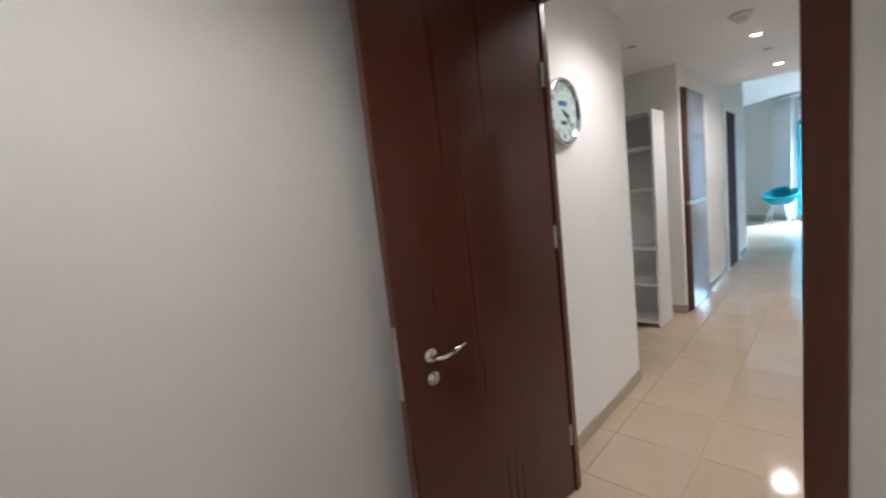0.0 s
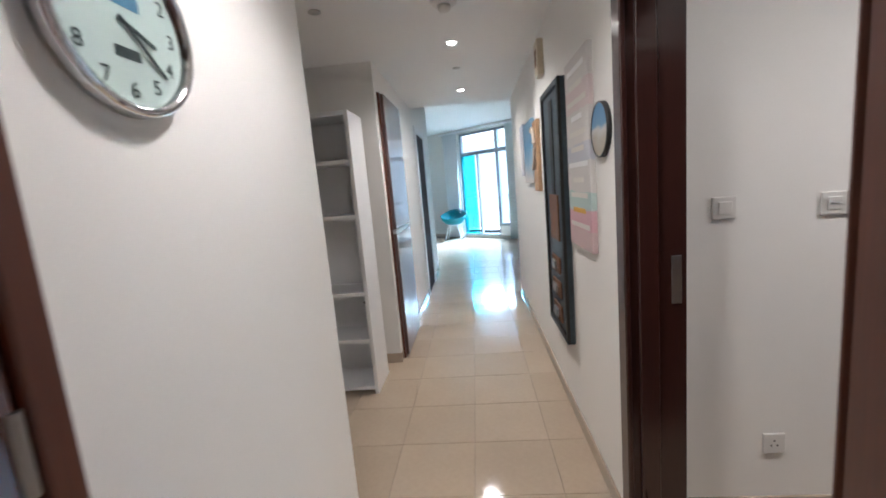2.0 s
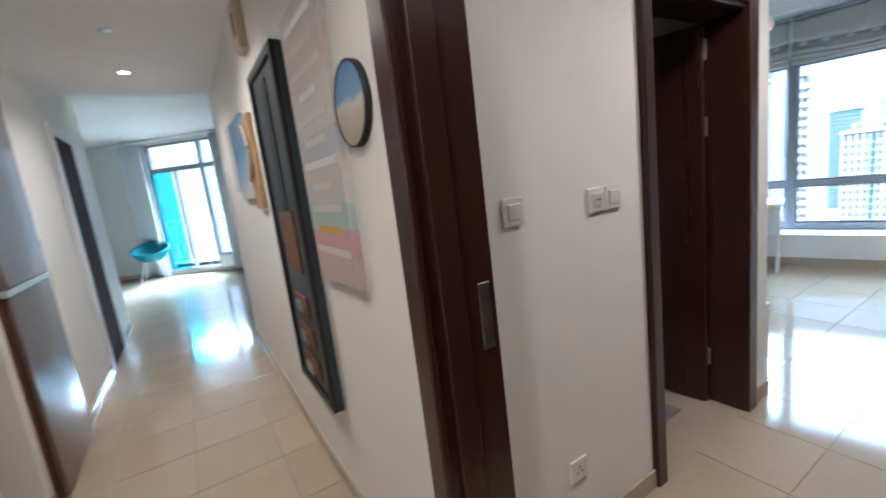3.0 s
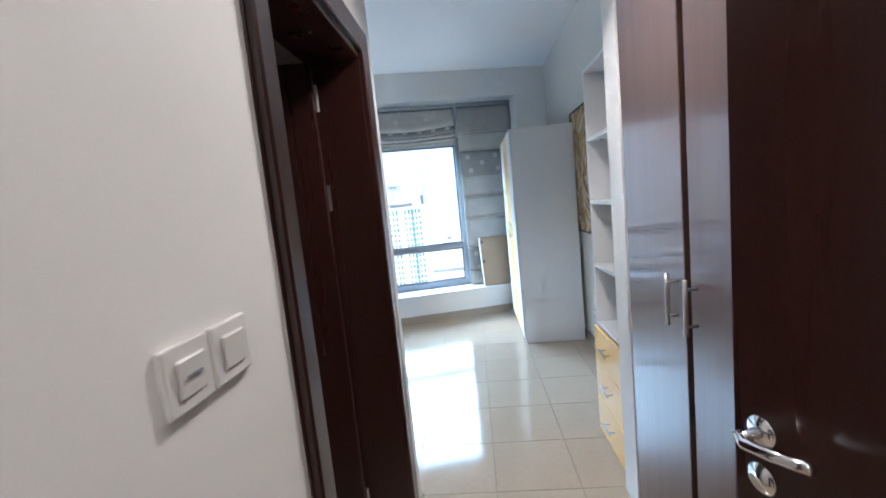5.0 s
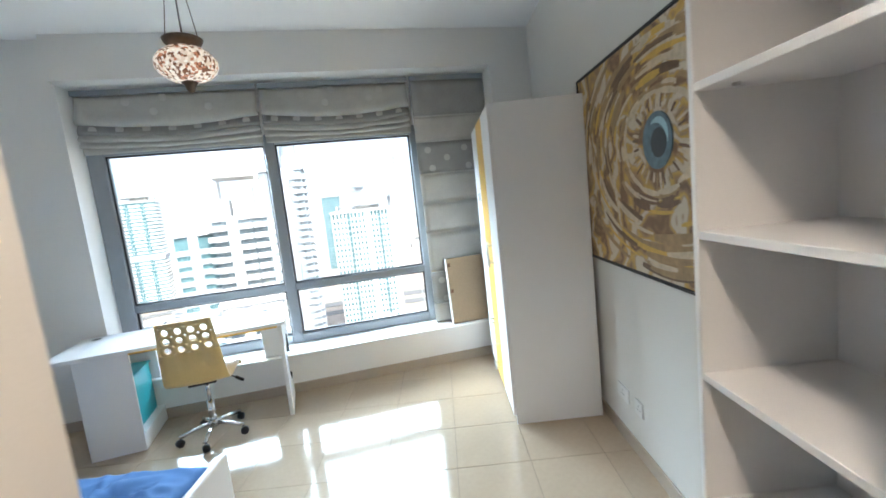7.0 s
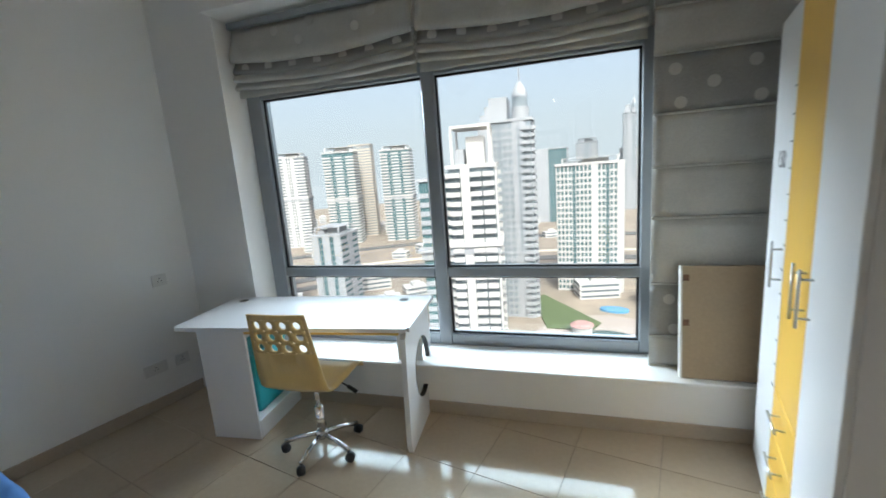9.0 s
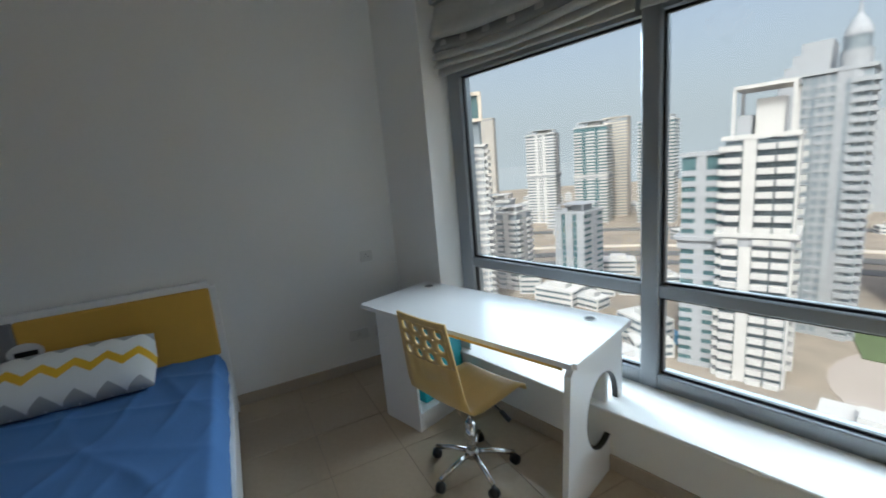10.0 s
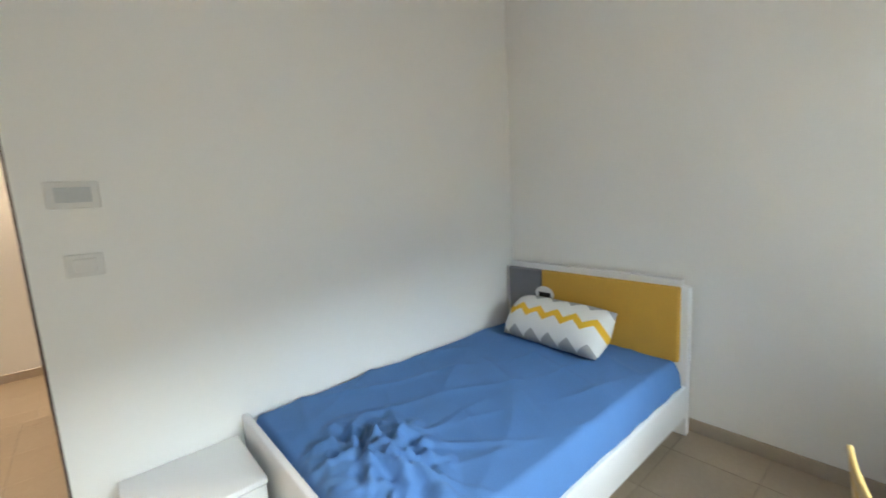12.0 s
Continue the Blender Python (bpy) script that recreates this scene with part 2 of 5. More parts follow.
def cyl(p, r, h, axis="z", n=20, r2=None, bm=None, bev=0.0):
    """A cylinder or cone frustum whose base centre is p."""
    bm = bm or bmesh.new()
    rot = {"z": Matrix(), "x": Matrix.Rotation(radians(90), 4, "Y"), "y": Matrix.Rotation(radians(-90), 4, "X")}[axis]
    m = Matrix.Translation(p) @ rot @ Matrix.Translation((0, 0, h / 2))
    vs = bmesh.ops.create_cone(bm, cap_ends=True, segments=n, radius1=r, radius2=r if r2 is None else r2, depth=h, matrix=m)["verts"]
    if bev:
        es = [e for e in {e for v in vs for e in v.link_edges} if any(len(f.verts) > 4 for f in e.link_faces)]
        bmesh.ops.bevel(bm, geom=es, offset=bev, segments=2, affect="EDGES")
    return bm


def lathe(profile, n=24, at=(0, 0, 0), bm=None):
    """A surface of revolution about z from (radius, height) pairs."""
    bm = bm or bmesh.new()
    rings = [[bm.verts.new((at[0] + r * math.cos(2 * math.pi * i / n), at[1] + r * math.sin(2 * math.pi * i / n), at[2] + z)) for i in range(n)] for r, z in profile]
    for a, b in zip(rings, rings[1:]):
        for i in range(n):
            bm.faces.new((a[i], a[(i + 1) % n], b[(i + 1) % n], b[i]))
    bm.faces.new(rings[0][::-1])
    bm.faces.new(rings[-1])
    return bm


def tube(points, r, n=8, bm=None):
    """A round bar along a line of points."""
    bm = bm or bmesh.new()
    pts = [Vector(p) for p in points]
    rings = []
    for i, p in enumerate(pts):
        d = (pts[min(i + 1, len(pts) - 1)] - pts[max(i - 1, 0)]).normalized()
        q = d.to_track_quat("Z", "Y")
        rings.append([bm.verts.new(p + q @ Vector((r * math.cos(2 * math.pi * k / n), r * math.sin(2 * math.pi * k / n), 0))) for k in range(n)])
    for a, b in zip(rings, rings[1:]):
        for k in range(n):
            bm.faces.new((a[k], a[(k + 1) % n], b[(k + 1) % n], b[k]))
    bm.faces.new(rings[0][::-1])
    bm.faces.new(rings[-1])
    return bm


def mesh_object(name, bm, material, smooth=False):
    bmesh.ops.recalc_face_normals(bm, faces=bm.faces)
    me = bpy.data.meshes.new(name)
    bm.to_mesh(me)
    bm.free()
    me.materials.append(material)
    if smooth:
        me.polygons.foreach_set("use_smooth", [True] * len(me.polygons))
    return new(name, me)


def part(name, bm, material, parent, label="", smooth=False):
    """One mesh under a thing or part; bm is in the coordinates of the thing's frame given to thing()."""
    ob = mesh_object(name, bm, material, smooth)
    ob.parent = parent
    if label:
        tagged(ob, label)
    return ob


def thing(name, m, label, category, group=""):
    ob = new(name)
    ob.empty_display_size = 0.1
    ob.matrix_world = m if isinstance(m, Matrix) else Matrix.Translation(m)
    return tagged(ob, label, category, group)


def solid(name, bm, material, label, category="", group="", smooth=False):
    return tagged(mesh_object(name, bm, material, smooth), label, category, group)


def setting(name, bm, material, label, parent=None):
    ob = mesh_object(name, bm, material)
    ob.parent = parent
    return tagged(ob, label, kind="structure")

# ---- the large structure ----
HC, HB, HL = 2.54, 3.05, 3.05          # ceilings: corridor, bedroom, living room
XW, YN, YS = 2.20, 5.53, 1.20          # bedroom: west, north and south walls
# the slanted window wall: a frame whose x runs along the wall, y outward, z up
WIN = Matrix(((0.22652, 0.97401, 0, 5.345), (-0.97401, 0.22652, 0, 5.0), (0, 0, 1, 0), (0, 0, 0, 1)))


def walls(name, boxes, material, label):
    bm = bmesh.new()
    for b in boxes:
        box(b[:3], b[3:], 0, bm)
    return setting(name, bm, material, label)


# entry room behind the first door
walls("wall_entry_west", [(-1.58, -2.2, -0.05, -1.38, 1.05, HC + 0.1)], M_WALL, "cream painted wall behind the open entry door")
walls("wall_entry_east", [(0.055, -2.2, -0.05, 0.2, 1.05, HC + 0.1)], M_WALL, "cream painted wall beside the entry door")
walls("wall_entry_south", [(-1.58, -2.4, -0.05, 0.2, -2.2, HC + 0.1)], M_WALL, "plain painted wall")
walls("wall_entry_door", [(-1.58, 1.05, -0.05, -1.22, 1.355, HC + 0.1), (-0.125, 1.05, -0.05, 0.2, 1.355, HC + 0.1), (-1.22, 1.05, 2.33, -0.125, 1.355, HC + 0.1)], M_WALL, "painted wall round the entry door opening")
# corridor
walls("wall_clock", [(-1.45, 1.355, -0.05, -1.19, 2.64, HC + 0.1)], M_WALL, "white corridor wall carrying the clock")
walls("wall_recess_south", [(-2.7, 2.44, -0.05, -1.45, 2.64, HC + 0.1)], M_WALL, "white wall of the corridor recess")
walls("wall_recess_west", [(-2.9, 2.44, -0.05, -2.7, 4.6, HC + 0.1)], M_WALL, "white wall of the corridor recess")
walls("wall_recess_north", [(-2.7, 4.39, -0.05, -1.29, 4.6, HC + 0.1)], M_WALL, "cream wall behind the white bookcase")
walls("wall_corridor_west", [(-1.49, 4.6, -0.05, -1.29, 6.66, HL + 0.1), (-1.49, 7.54, -0.05, -1.29, 8.4, HL + 0.1), (-1.49, 6.66, 2.30, -1.29, 7.54, HL + 0.1)], M_WALL, "white corridor wall with a dark doorway")
walls("wall_corridor_east", [(0.0, 2.53, -0.05, 0.2, 6.5, HL + 0.1), (0.0, 1.355, -0.05, 0.2, 1.5, HC + 0.1), (0.0, 1.5, 2.2, 0.2, 2.53, HC + 0.1)], M_WALL, "cream corridor wall hung with pictures")
walls("wall_living_east", [(0.2, 6.3, -0.05, 0.95, 6.5, HL + 0.1), (0.75, 6.5, -0.05, 0.95, 12.0, HL + 0.1)], M_WALL, "pale living room wall")
walls("wall_living_west", [(-4.2, 8.4, -0.05, -4.0, 16.4, HL + 0.1), (-4.0, 8.2, -0.05, -1.49, 8.4, HL + 0.1)], M_WALL, "pale living room wall")
walls("wall_side_room", [(-3.1, 6.2, -0.05, -2.9, 8.2, HC), (-2.9, 6.2, -0.05, -1.49, 6.4, HC)], M_WALL, "plain wall of the dark side room")
# bedroom passage and bedroom
walls("wall_switches", [(0.2, 2.61, -0.05, 1.155, 2.81, HB + 0.1), (1.98, 2.61, -0.05, XW, 2.81, HB + 0.1), (1.155, 2.61, 2.14, 1.98, 2.81, HB + 0.1)], M_WALL, "cream passage wall with light switches and a bathroom doorway")
walls("wall_bedroom_west", [(2.0, 2.81, -0.05, XW, YN + 0.2, HB + 0.1)], M_WALL, "white bedroom wall beside the bed")
walls("wall_bedroom_north", [(2.0, YN, -0.05, 5.3, YN + 0.2, HB + 0.1)], M_WALL, "white bedroom wall behind the headboard")
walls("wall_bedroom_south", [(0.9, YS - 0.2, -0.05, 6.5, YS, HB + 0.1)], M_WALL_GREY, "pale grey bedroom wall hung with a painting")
walls("wall_passage_south", [(0.2, 1.30, -0.05, 1.12, 1.5, HC + 0.1)], M_WALL, "white passage wall behind the open door")
walls("wall_wardrobe_back", [(1.0, YS, -0.05, 1.12, 1.30, HC + 0.1)], M_WALL, "white wall end beside the built-in wardrobe")
walls("wall_wardrobe_end", [(2.13, YS, -0.05, 2.29, 1.60, HB + 0.1)], M_WALL, "white wall end between wardrobe and bookcase")
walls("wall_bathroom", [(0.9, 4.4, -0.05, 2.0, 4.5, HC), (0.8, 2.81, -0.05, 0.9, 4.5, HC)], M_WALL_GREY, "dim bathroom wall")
bm = bmesh.new()
for b in [(-0.65, -0.27, -0.05, -0.04, 0.12, HB + 0.1), (-0.04, -0.36, -0.05, 3.42, 0.12, 0.33), (-0.04, -0.36, 2.72, 3.42, 0.12, HB + 0.1),
          (3.42, -0.36, -0.05, 4.3, 0.12, HB + 0.1), (2.72, -0.05, 0.33, 3.42, 0.12, 2.72), (-0.04, 0.02, 2.29, 2.72, 0.12, 2.72)]:
    box(b[:3], b[3:], 0, bm)
bm.transform(WIN)
setting("wall_window", bm, M_WALL, "white slanted bedroom wall with a wide window recess")
# facade of the living room, slanted too
LIV = Matrix(((0.7615, 0.6481, 0, -1.6), (-0.6481, 0.7615, 0, 13.6), (0, 0, 1, 0), (0, 0, 0, 1)))
bm = bmesh.new()
for b in [(-4.0, 0, -0.05, 0.92, 0.2, HL + 0.1), (0.92, 0, 2.92, 2.66, 0.2, HL + 0.1), (2.66, 0, -0.05, 3.4, 0.2, HL + 0.1), (0.92, 0, -0.05, 2.66, 0.2, 0.06), (2.24, 0, 0.06, 2.66, 0.2, 0.34)]:
    box(b[:3], b[3:], 0, bm)
bm.transform(LIV)
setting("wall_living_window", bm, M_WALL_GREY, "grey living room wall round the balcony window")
# ceilings
walls("ceiling_corridor", [(-2.9, -2.4, HC, 0.2, 4.6, HC + 0.1), (-1.49, 4.6, HC, 0.0, 6.45, HC + 0.1), (-1.29, 6.45, HC, 0.0, 6.5, HL + 0.1)], M_CEIL, "white lowered corridor ceiling with downlights")
walls("ceiling_passage", [(0.2, 1.0, HC, 1.9, 2.61, HC + 0.1), (1.9, 1.0, HC, 2.0, 2.61, HB + 0.1)], M_CEIL, "white lowered passage ceiling")
walls("ceiling_bedroom", [(2.0, 1.0, HB, 6.6, YN + 0.2, HB + 0.1)], M_CEIL, "white bedroom ceiling")
walls("ceiling_living", [(-4.2, 6.5, HL, 1.0, 16.5, HL + 0.1)], M_CEIL, "white living room ceiling")
walls("ceiling_side_rooms", [(0.8, 2.81, HC, 2.0, 4.5, HC + 0.1), (-3.1, 6.2, HC, -1.49, 8.4, HC + 0.1)], M_CEIL, "plain ceiling of the side rooms")

# skirting of cut tile
SK = 0.085


def skirting(name, runs, m=None):
    bm = bmesh.new()
    for r in runs:
        box((r[0], r[1], 0), (r[2], r[3], SK), 0.002, bm)
    if m:
        bm.transform(m)
    setting(name, bm, M_SKIRT, "beige tile skirting along the wall")


skirting("baseboard_clock", [(-1.19, 1.36, -1.178, 2.652), (-1.45, 2.64, -1.178, 2.652)])
skirting("baseboard_corridor_east", [(-0.012, 2.62, 0.0, 6.5)])
skirting("baseboard_recess", [(-2.7, 4.378, -1.278, 4.39), (-1.29, 4.39, -1.278, 4.46)])
skirting("baseboard_corridor_west", [(-1.29, 5.25, -1.278, 6.58), (-1.29, 7.62, -1.278, 8.4)])
skirting("baseboard_switches", [(0.2, 2.598, 1.09, 2.61), (2.05, 2.598, XW + 0.012, 2.61)])
skirting("baseboard_bedroom_west", [(XW, 2.61, XW + 0.012, YN)])
skirting("baseboard_bedroom_north", [(XW + 0.012, YN - 0.012, 4.86, YN)])
skirting("baseboard_bedroom_south", [(2.82, YS, 6.0, YS + 0.012)])
skirting("baseboard_window", [(-0.04, -0.372, 3.7, -0.36), (-0.62, -0.282, -0.05, -0.27)], WIN)
skirting("baseboard_living", [(-3.0, -0.012, 3.2, 0)], LIV)

# ---- door frames and doors ----
def pull(bm, p, axis, length, out, r=0.006):
    """A straight bar handle with two feet; axis along, out away from the door."""
    a, o = Vector(axis), Vector(out)
    p = Vector(p)
    tube([p + o * 0.035 - a * length / 2, p + o * 0.035 + a * length / 2], r, 10, bm)
    for s in (-0.33, 0.33):
        tube([p + a * length * s, p + a * length * s + o * 0.035], r * 0.8, 8, bm)
    return bm


def lever(parent, p, out, along):
    """Lever handle and lock rose on a door face."""
    p, o, a = Vector(p), Vector(out), Vector(along)
    q = o.to_track_quat("Z", "Y").to_matrix().to_4x4()
    for dz, nm in ((0, "rose"), (-0.085, "lock_rose")):
        bm = cyl((0, 0, 0), 0.026, 0.009, n=24, bev=0.003)
        bm.transform(Matrix.Translation(p + Vector((0, 0, dz))) @ q)
        part(nm, bm, M_CHROME, parent, "polished chrome rose", True)
    bm = tube([p + o * 0.008, p + o * 0.05, p + o * 0.057 + a * 0.02, p + o * 0.055 + a * 0.06 + Vector((0, 0, 0.006)), p + o * 0.05 + a * 0.12 + Vector((0, 0, 0.02))], 0.0095, 12)
    part("lever_handle", bm, M_CHROME, parent, "polished chrome lever handle", True)


def strike(parent, lo, hi):
    part("strike_plate", box(lo, hi, 0.001), M_STEEL, parent, "steel strike plate")


# first door: open into the entry room, against its west wall
d1 = tagged(new("door_1"), "dark stained wooden entry door standing open against the wall", kind="structure")
d1.matrix_world = pose(-1.075, 1.305, 0, 0, 0, -9.9)
leaf = part("leaf", box((-0.022, -0.855, 0.008), (0.022, 0, 2.24), 0.003), M_WOOD, d1)
lever(leaf, (0.022, -0.735, 0.93), (1, 0, 0), (0, 1, 0))
part("latch_plate", box((-0.012, -0.858, 0.80), (0.012, -0.854, 1.06), 0.001), M_STEEL, leaf, "steel latch plate")
for z in (0.25, 1.2, 1.9):
    part("hinge", cyl((0.024, -0.004, z), 0.008, 0.1, n=12), M_STEEL, d1, "steel hinge")
f1 = tagged(new("trim_entry_door"), "dark stained wooden frame of the entry door", kind="structure")
part("left_jamb", box((-1.22, 1.052, 0), (-1.165, 1.31, 2.25), 0.003), M_WOOD, f1)
part("left_stop", box((-1.22, 1.31, 0), (-1.045, 1.353, 2.25), 0.004), M_WOOD, f1)
part("left_architrave", box((-1.27, 1.030, 0), (-1.18, 1.05, 2.33), 0.004), M_WOOD, f1)
j = part("right_jamb", box((-0.20, 1.052, 0), (-0.125, 1.20, 2.25), 0.003), M_WOOD, f1)
part("right_rebate", box((-0.178, 1.201, 0), (-0.125, 1.353, 2.25), 0.003), M_WOOD, f1)
strike(j, (-0.203, 1.10, 0.92), (-0.199, 1.135, 1.11))
part("right_architrave", box((-0.20, 1.03, 0), (-0.110, 1.05, 2.33), 0.005), M_WOOD, f1)
part("right_corridor_architrave", box((-0.178, 1.355, 0), (-0.120, 1.368, 2.33), 0.005), M_WOOD, f1)
part("head", box((-1.22, 1.052, 2.25), (-0.125, 1.353, 2.33), 0.003), M_WOOD, f1)
part("head_architrave", box((-1.18, 1.031, 2.251), (-0.20, 1.05, 2.331), 0.004), M_WOOD, f1)

# bedroom door: frame in the corridor's east wall, leaf swung into the passage
f2 = tagged(new("trim_bedroom_door"), "dark stained wooden frame of the bedroom door", kind="structure")
j = part("far_jamb", box((0.0, 2.47, 0), (0.205, 2.53, 2.12), 0.003), M_WOOD_D, f2)
part("far_stop", box((0.03, 2.452, 0), (0.10, 2.47, 2.12), 0.003), M_WOOD_D, f2)
strike(j, (0.15, 2.466, 1.0), (0.185, 2.471, 1.18))
part("far_architrave", box((-0.022, 2.455, 0), (0.0, 2.535, 2.20), 0.005), M_WOOD_D, f2)
part("near_jamb", box((0.0, 1.5, 0), (0.205, 1.54, 2.12), 0.003), M_WOOD_D, f2)
part("near_architrave", box((-0.022, 1.502, 0), (0.0, 1.545, 2.20), 0.005), M_WOOD_D, f2)
part("head", box((0.0, 1.54, 2.12), (0.2, 2.47, 2.20), 0.003), M_WOOD_D, f2)
part("head_architrave", box((-0.021, 1.545, 2.121), (0.0, 2.455, 2.201), 0.005), M_WOOD_D, f2)
d2 = tagged(new("door_2"), "dark stained wooden bedroom door standing open by the wardrobe", kind="structure")
d2.matrix_world = pose(0.205, 1.565, 0, 0, 0, 13.5)
leaf = part("leaf", box((0, -0.02, 0.008), (0.90, 0.02, 2.11), 0.003), M_WOOD_D, d2)
lever(leaf, (0.84, 0.02, 1.06), (0, 1, 0), (-1, 0, 0))
lever(leaf, (0.84, -0.02, 1.06), (0, -1, 0), (-1, 0, 0))
part("latch_plate", box((0.899, -0.011, 0.92), (0.903, 0.011, 1.12), 0.001), M_STEEL, leaf, "steel latch plate")

# bathroom door: opens into the bathroom
f3 = tagged(new("trim_bathroom_door"), "dark stained wooden frame of the bathroom door", kind="structure")
part("left_jamb", box((1.085, 2.605, 0), (1.155, 2.815, 2.10), 0.003), M_WOOD_D, f3)
part("right_jamb", box((1.94, 2.605, 0), (1.98, 2.815, 2.10), 0.003), M_WOOD_D, f3)
part("left_architrave", box((1.09, 2.585, 0), (1.155, 2.608, 2.17), 0.005), M_WOOD_D, f3)
part("right_architrave", box((1.94, 2.585, 0), (2.03, 2.608, 2.17), 0.005), M_WOOD_D, f3)
part("head", box((1.155, 2.605, 2.06), (1.94, 2.815, 2.14), 0.003), M_WOOD_D, f3)
part("head_architrave", box((1.155, 2.586, 2.08), (1.94, 2.609, 2.17), 0.005), M_WOOD_D, f3)
d3 = tagged(new("door_3"), "dark stained wooden bathroom door standing open", kind="structure")
d3.matrix_world = pose(1.935, 2.79, 0, 0, 0, 99)
part("leaf", box((0, 0, 0.008), (0.80, 0.04, 2.05), 0.003), M_WOOD_D, d3)
for z in (0.27, 1.55, 1.93):
    h = part("hinge", cyl((-0.004, -0.004, z - 0.05), 0.008, 0.1, n=12), M_STEEL, d3, "steel hinge")
    part("hinge_plate", box((0.0, -0.003, z - 0.045), (0.03, 0.0, z + 0.045)), M_STEEL, h)
    part("frame_plate", box((-0.012, -0.035, z - 0.045), (-0.007, 0.0, z + 0.045)), M_STEEL, h)

# dark doorway further along the corridor
f4 = tagged(new("trim_side_door"), "white wooden frame of the dark side doorway", kind="structure")
for nm, b in (("near_jamb", (-1.49, 6.66, 0, -1.27, 6.72, 2.26)), ("far_jamb", (-1.49, 7.48, 0, -1.27, 7.54, 2.26)), ("near_architrave", (-1.29, 6.58, 0, -1.268, 6.66, 2.34)),
              ("far_architrave", (-1.29, 7.54, 0, -1.268, 7.62, 2.34)), ("head", (-1.49, 6.66, 2.26, -1.268, 7.54, 2.34))):
    part(nm, box(b[:3], b[3:], 0.003), M_LAM, f4)
# A flat matt dark leaf fills the side doorway.
d4 = tagged(new("door_4"), "flat dark brown leaf filling the side doorway", kind="structure")
d4.matrix_world = pose(-1.318, 6.73, 0, 0, 0, 90)
part("leaf", box((0, -0.04, 0.008), (0.74, 0, 2.25), 0.003), mat("matt_dark_brown", (0.03, 0.012, 0.009), 0.7, var=0.2, stretch=(9, 9, 0.4), spec=0.15), d4)

# ---- windows ----
def win_frame(obj, m, bars, panes, frame_mat):
    for b in bars:
        bm = box(b[:3], b[3:], 0.006)
        bm.transform(m)
        part("window_frame", bm, frame_mat, obj, "grey aluminium frame bar")
    for p in panes:
        bm = box((p[0], 0.0, p[1]), (p[2], 0.006, p[3]))
        bm.transform(m)
        g = part("pane", bm, p[4] if len(p) > 4 else M_GLASS, obj, "clear glass pane")
        g.visible_shadow = False


w1 = tagged(new("window_1"), "wide grey aluminium window over the city", kind="structure")
win_frame(w1, WIN, [(-0.04, -0.05, 0.33, 0.085, 0.06, 2.29), (1.335, -0.055, 0.33, 1.425, 0.06, 2.29), (2.66, -0.05, 0.33, 2.72, 0.06, 2.29),
                    (0.085, -0.05, 0.33, 1.335, 0.06, 0.43), (1.425, -0.05, 0.33, 2.66, 0.06, 0.43), (0.085, -0.05, 0.855, 1.335, 0.06, 0.92), (1.425, -0.05, 0.855, 2.66, 0.06, 0.92),
                    (0.085, -0.05, 2.20, 1.335, 0.06, 2.29), (1.425, -0.05, 2.20, 2.66, 0.06, 2.29)],
          [(0.085, 0.43, 1.335, 0.855), (1.425, 0.43, 2.66, 0.855), (0.085, 0.92, 1.335, 2.20), (1.425, 0.92, 2.66, 2.20)], M_ALU)
for a, b, lo, hi in ((0.085, 1.335, 0.43, 0.855), (1.425, 2.66, 0.43, 0.855), (0.085, 1.335, 0.92, 2.2), (1.425, 2.66, 0.92, 2.2)):
    bm = bmesh.new()
    for q in ((a, -0.02, lo, a + 0.014, 0, hi), (b - 0.014, -0.02, lo, b, 0, hi), (a + 0.014, -0.02, lo, b - 0.014, 0, lo + 0.014), (a + 0.014, -0.02, hi - 0.014, b - 0.014, 0, hi)):
        box(q[:3], q[3:], 0, bm)
    bm.transform(WIN)
    part("gasket", bm, M_BLACK, w1, "black rubber glazing gasket")
bm = box((-0.035, -0.40, 0.331), (3.415, -0.052, 0.352), 0.004)
bm.transform(WIN)
part("window_sill", bm, M_WALL, w1, "white painted sill")

w2 = tagged(new("window_2"), "tall balcony window with a sliding glass door", kind="structure")
win_frame(w2, LIV, [(0.92, 0.05, 0.06, 0.98, 0.15, 2.92), (2.16, 0.05, 0.06, 2.26, 0.15, 2.92), (2.60, 0.05, 0.34, 2.66, 0.15, 2.92), (0.98, 0.05, 0.06, 2.16, 0.15, 0.12), (0.98, 0.05, 2.30, 2.16, 0.15, 2.40),
                    (2.26, 0.05, 2.30, 2.60, 0.15, 2.40), (0.98, 0.05, 2.86, 2.16, 0.15, 2.92), (2.26, 0.05, 2.86, 2.60, 0.15, 2.92), (1.50, 0.05, 0.12, 1.56, 0.15, 2.30), (2.26, 0.05, 0.34, 2.60, 0.15, 0.42)],
          [(0.98, 0.12, 1.50, 2.30, M_GLASS_T), (1.56, 0.12, 2.16, 2.30), (2.26, 0.42, 2.60, 2.30), (0.98, 2.40, 2.16, 2.86), (2.26, 2.40, 2.60, 2.86)], M_ALU)
bal = thing("balcony", LIV, "concrete balcony with a metal rail outside the living room", "balcony")
part("slab", box((-1, 0.2, -0.2), (3.6, 1.7, 0.0)), M_TW, bal)
part("handrail", box((-1, 1.6, 1.08), (3.6, 1.66, 1.14), 0.01), M_ALU, bal)
for i in range(24):
    part("baluster", box((-0.95 + i * 0.19, 1.62, 0), (-0.93 + i * 0.19, 1.64, 1.08)), M_ALU, bal)

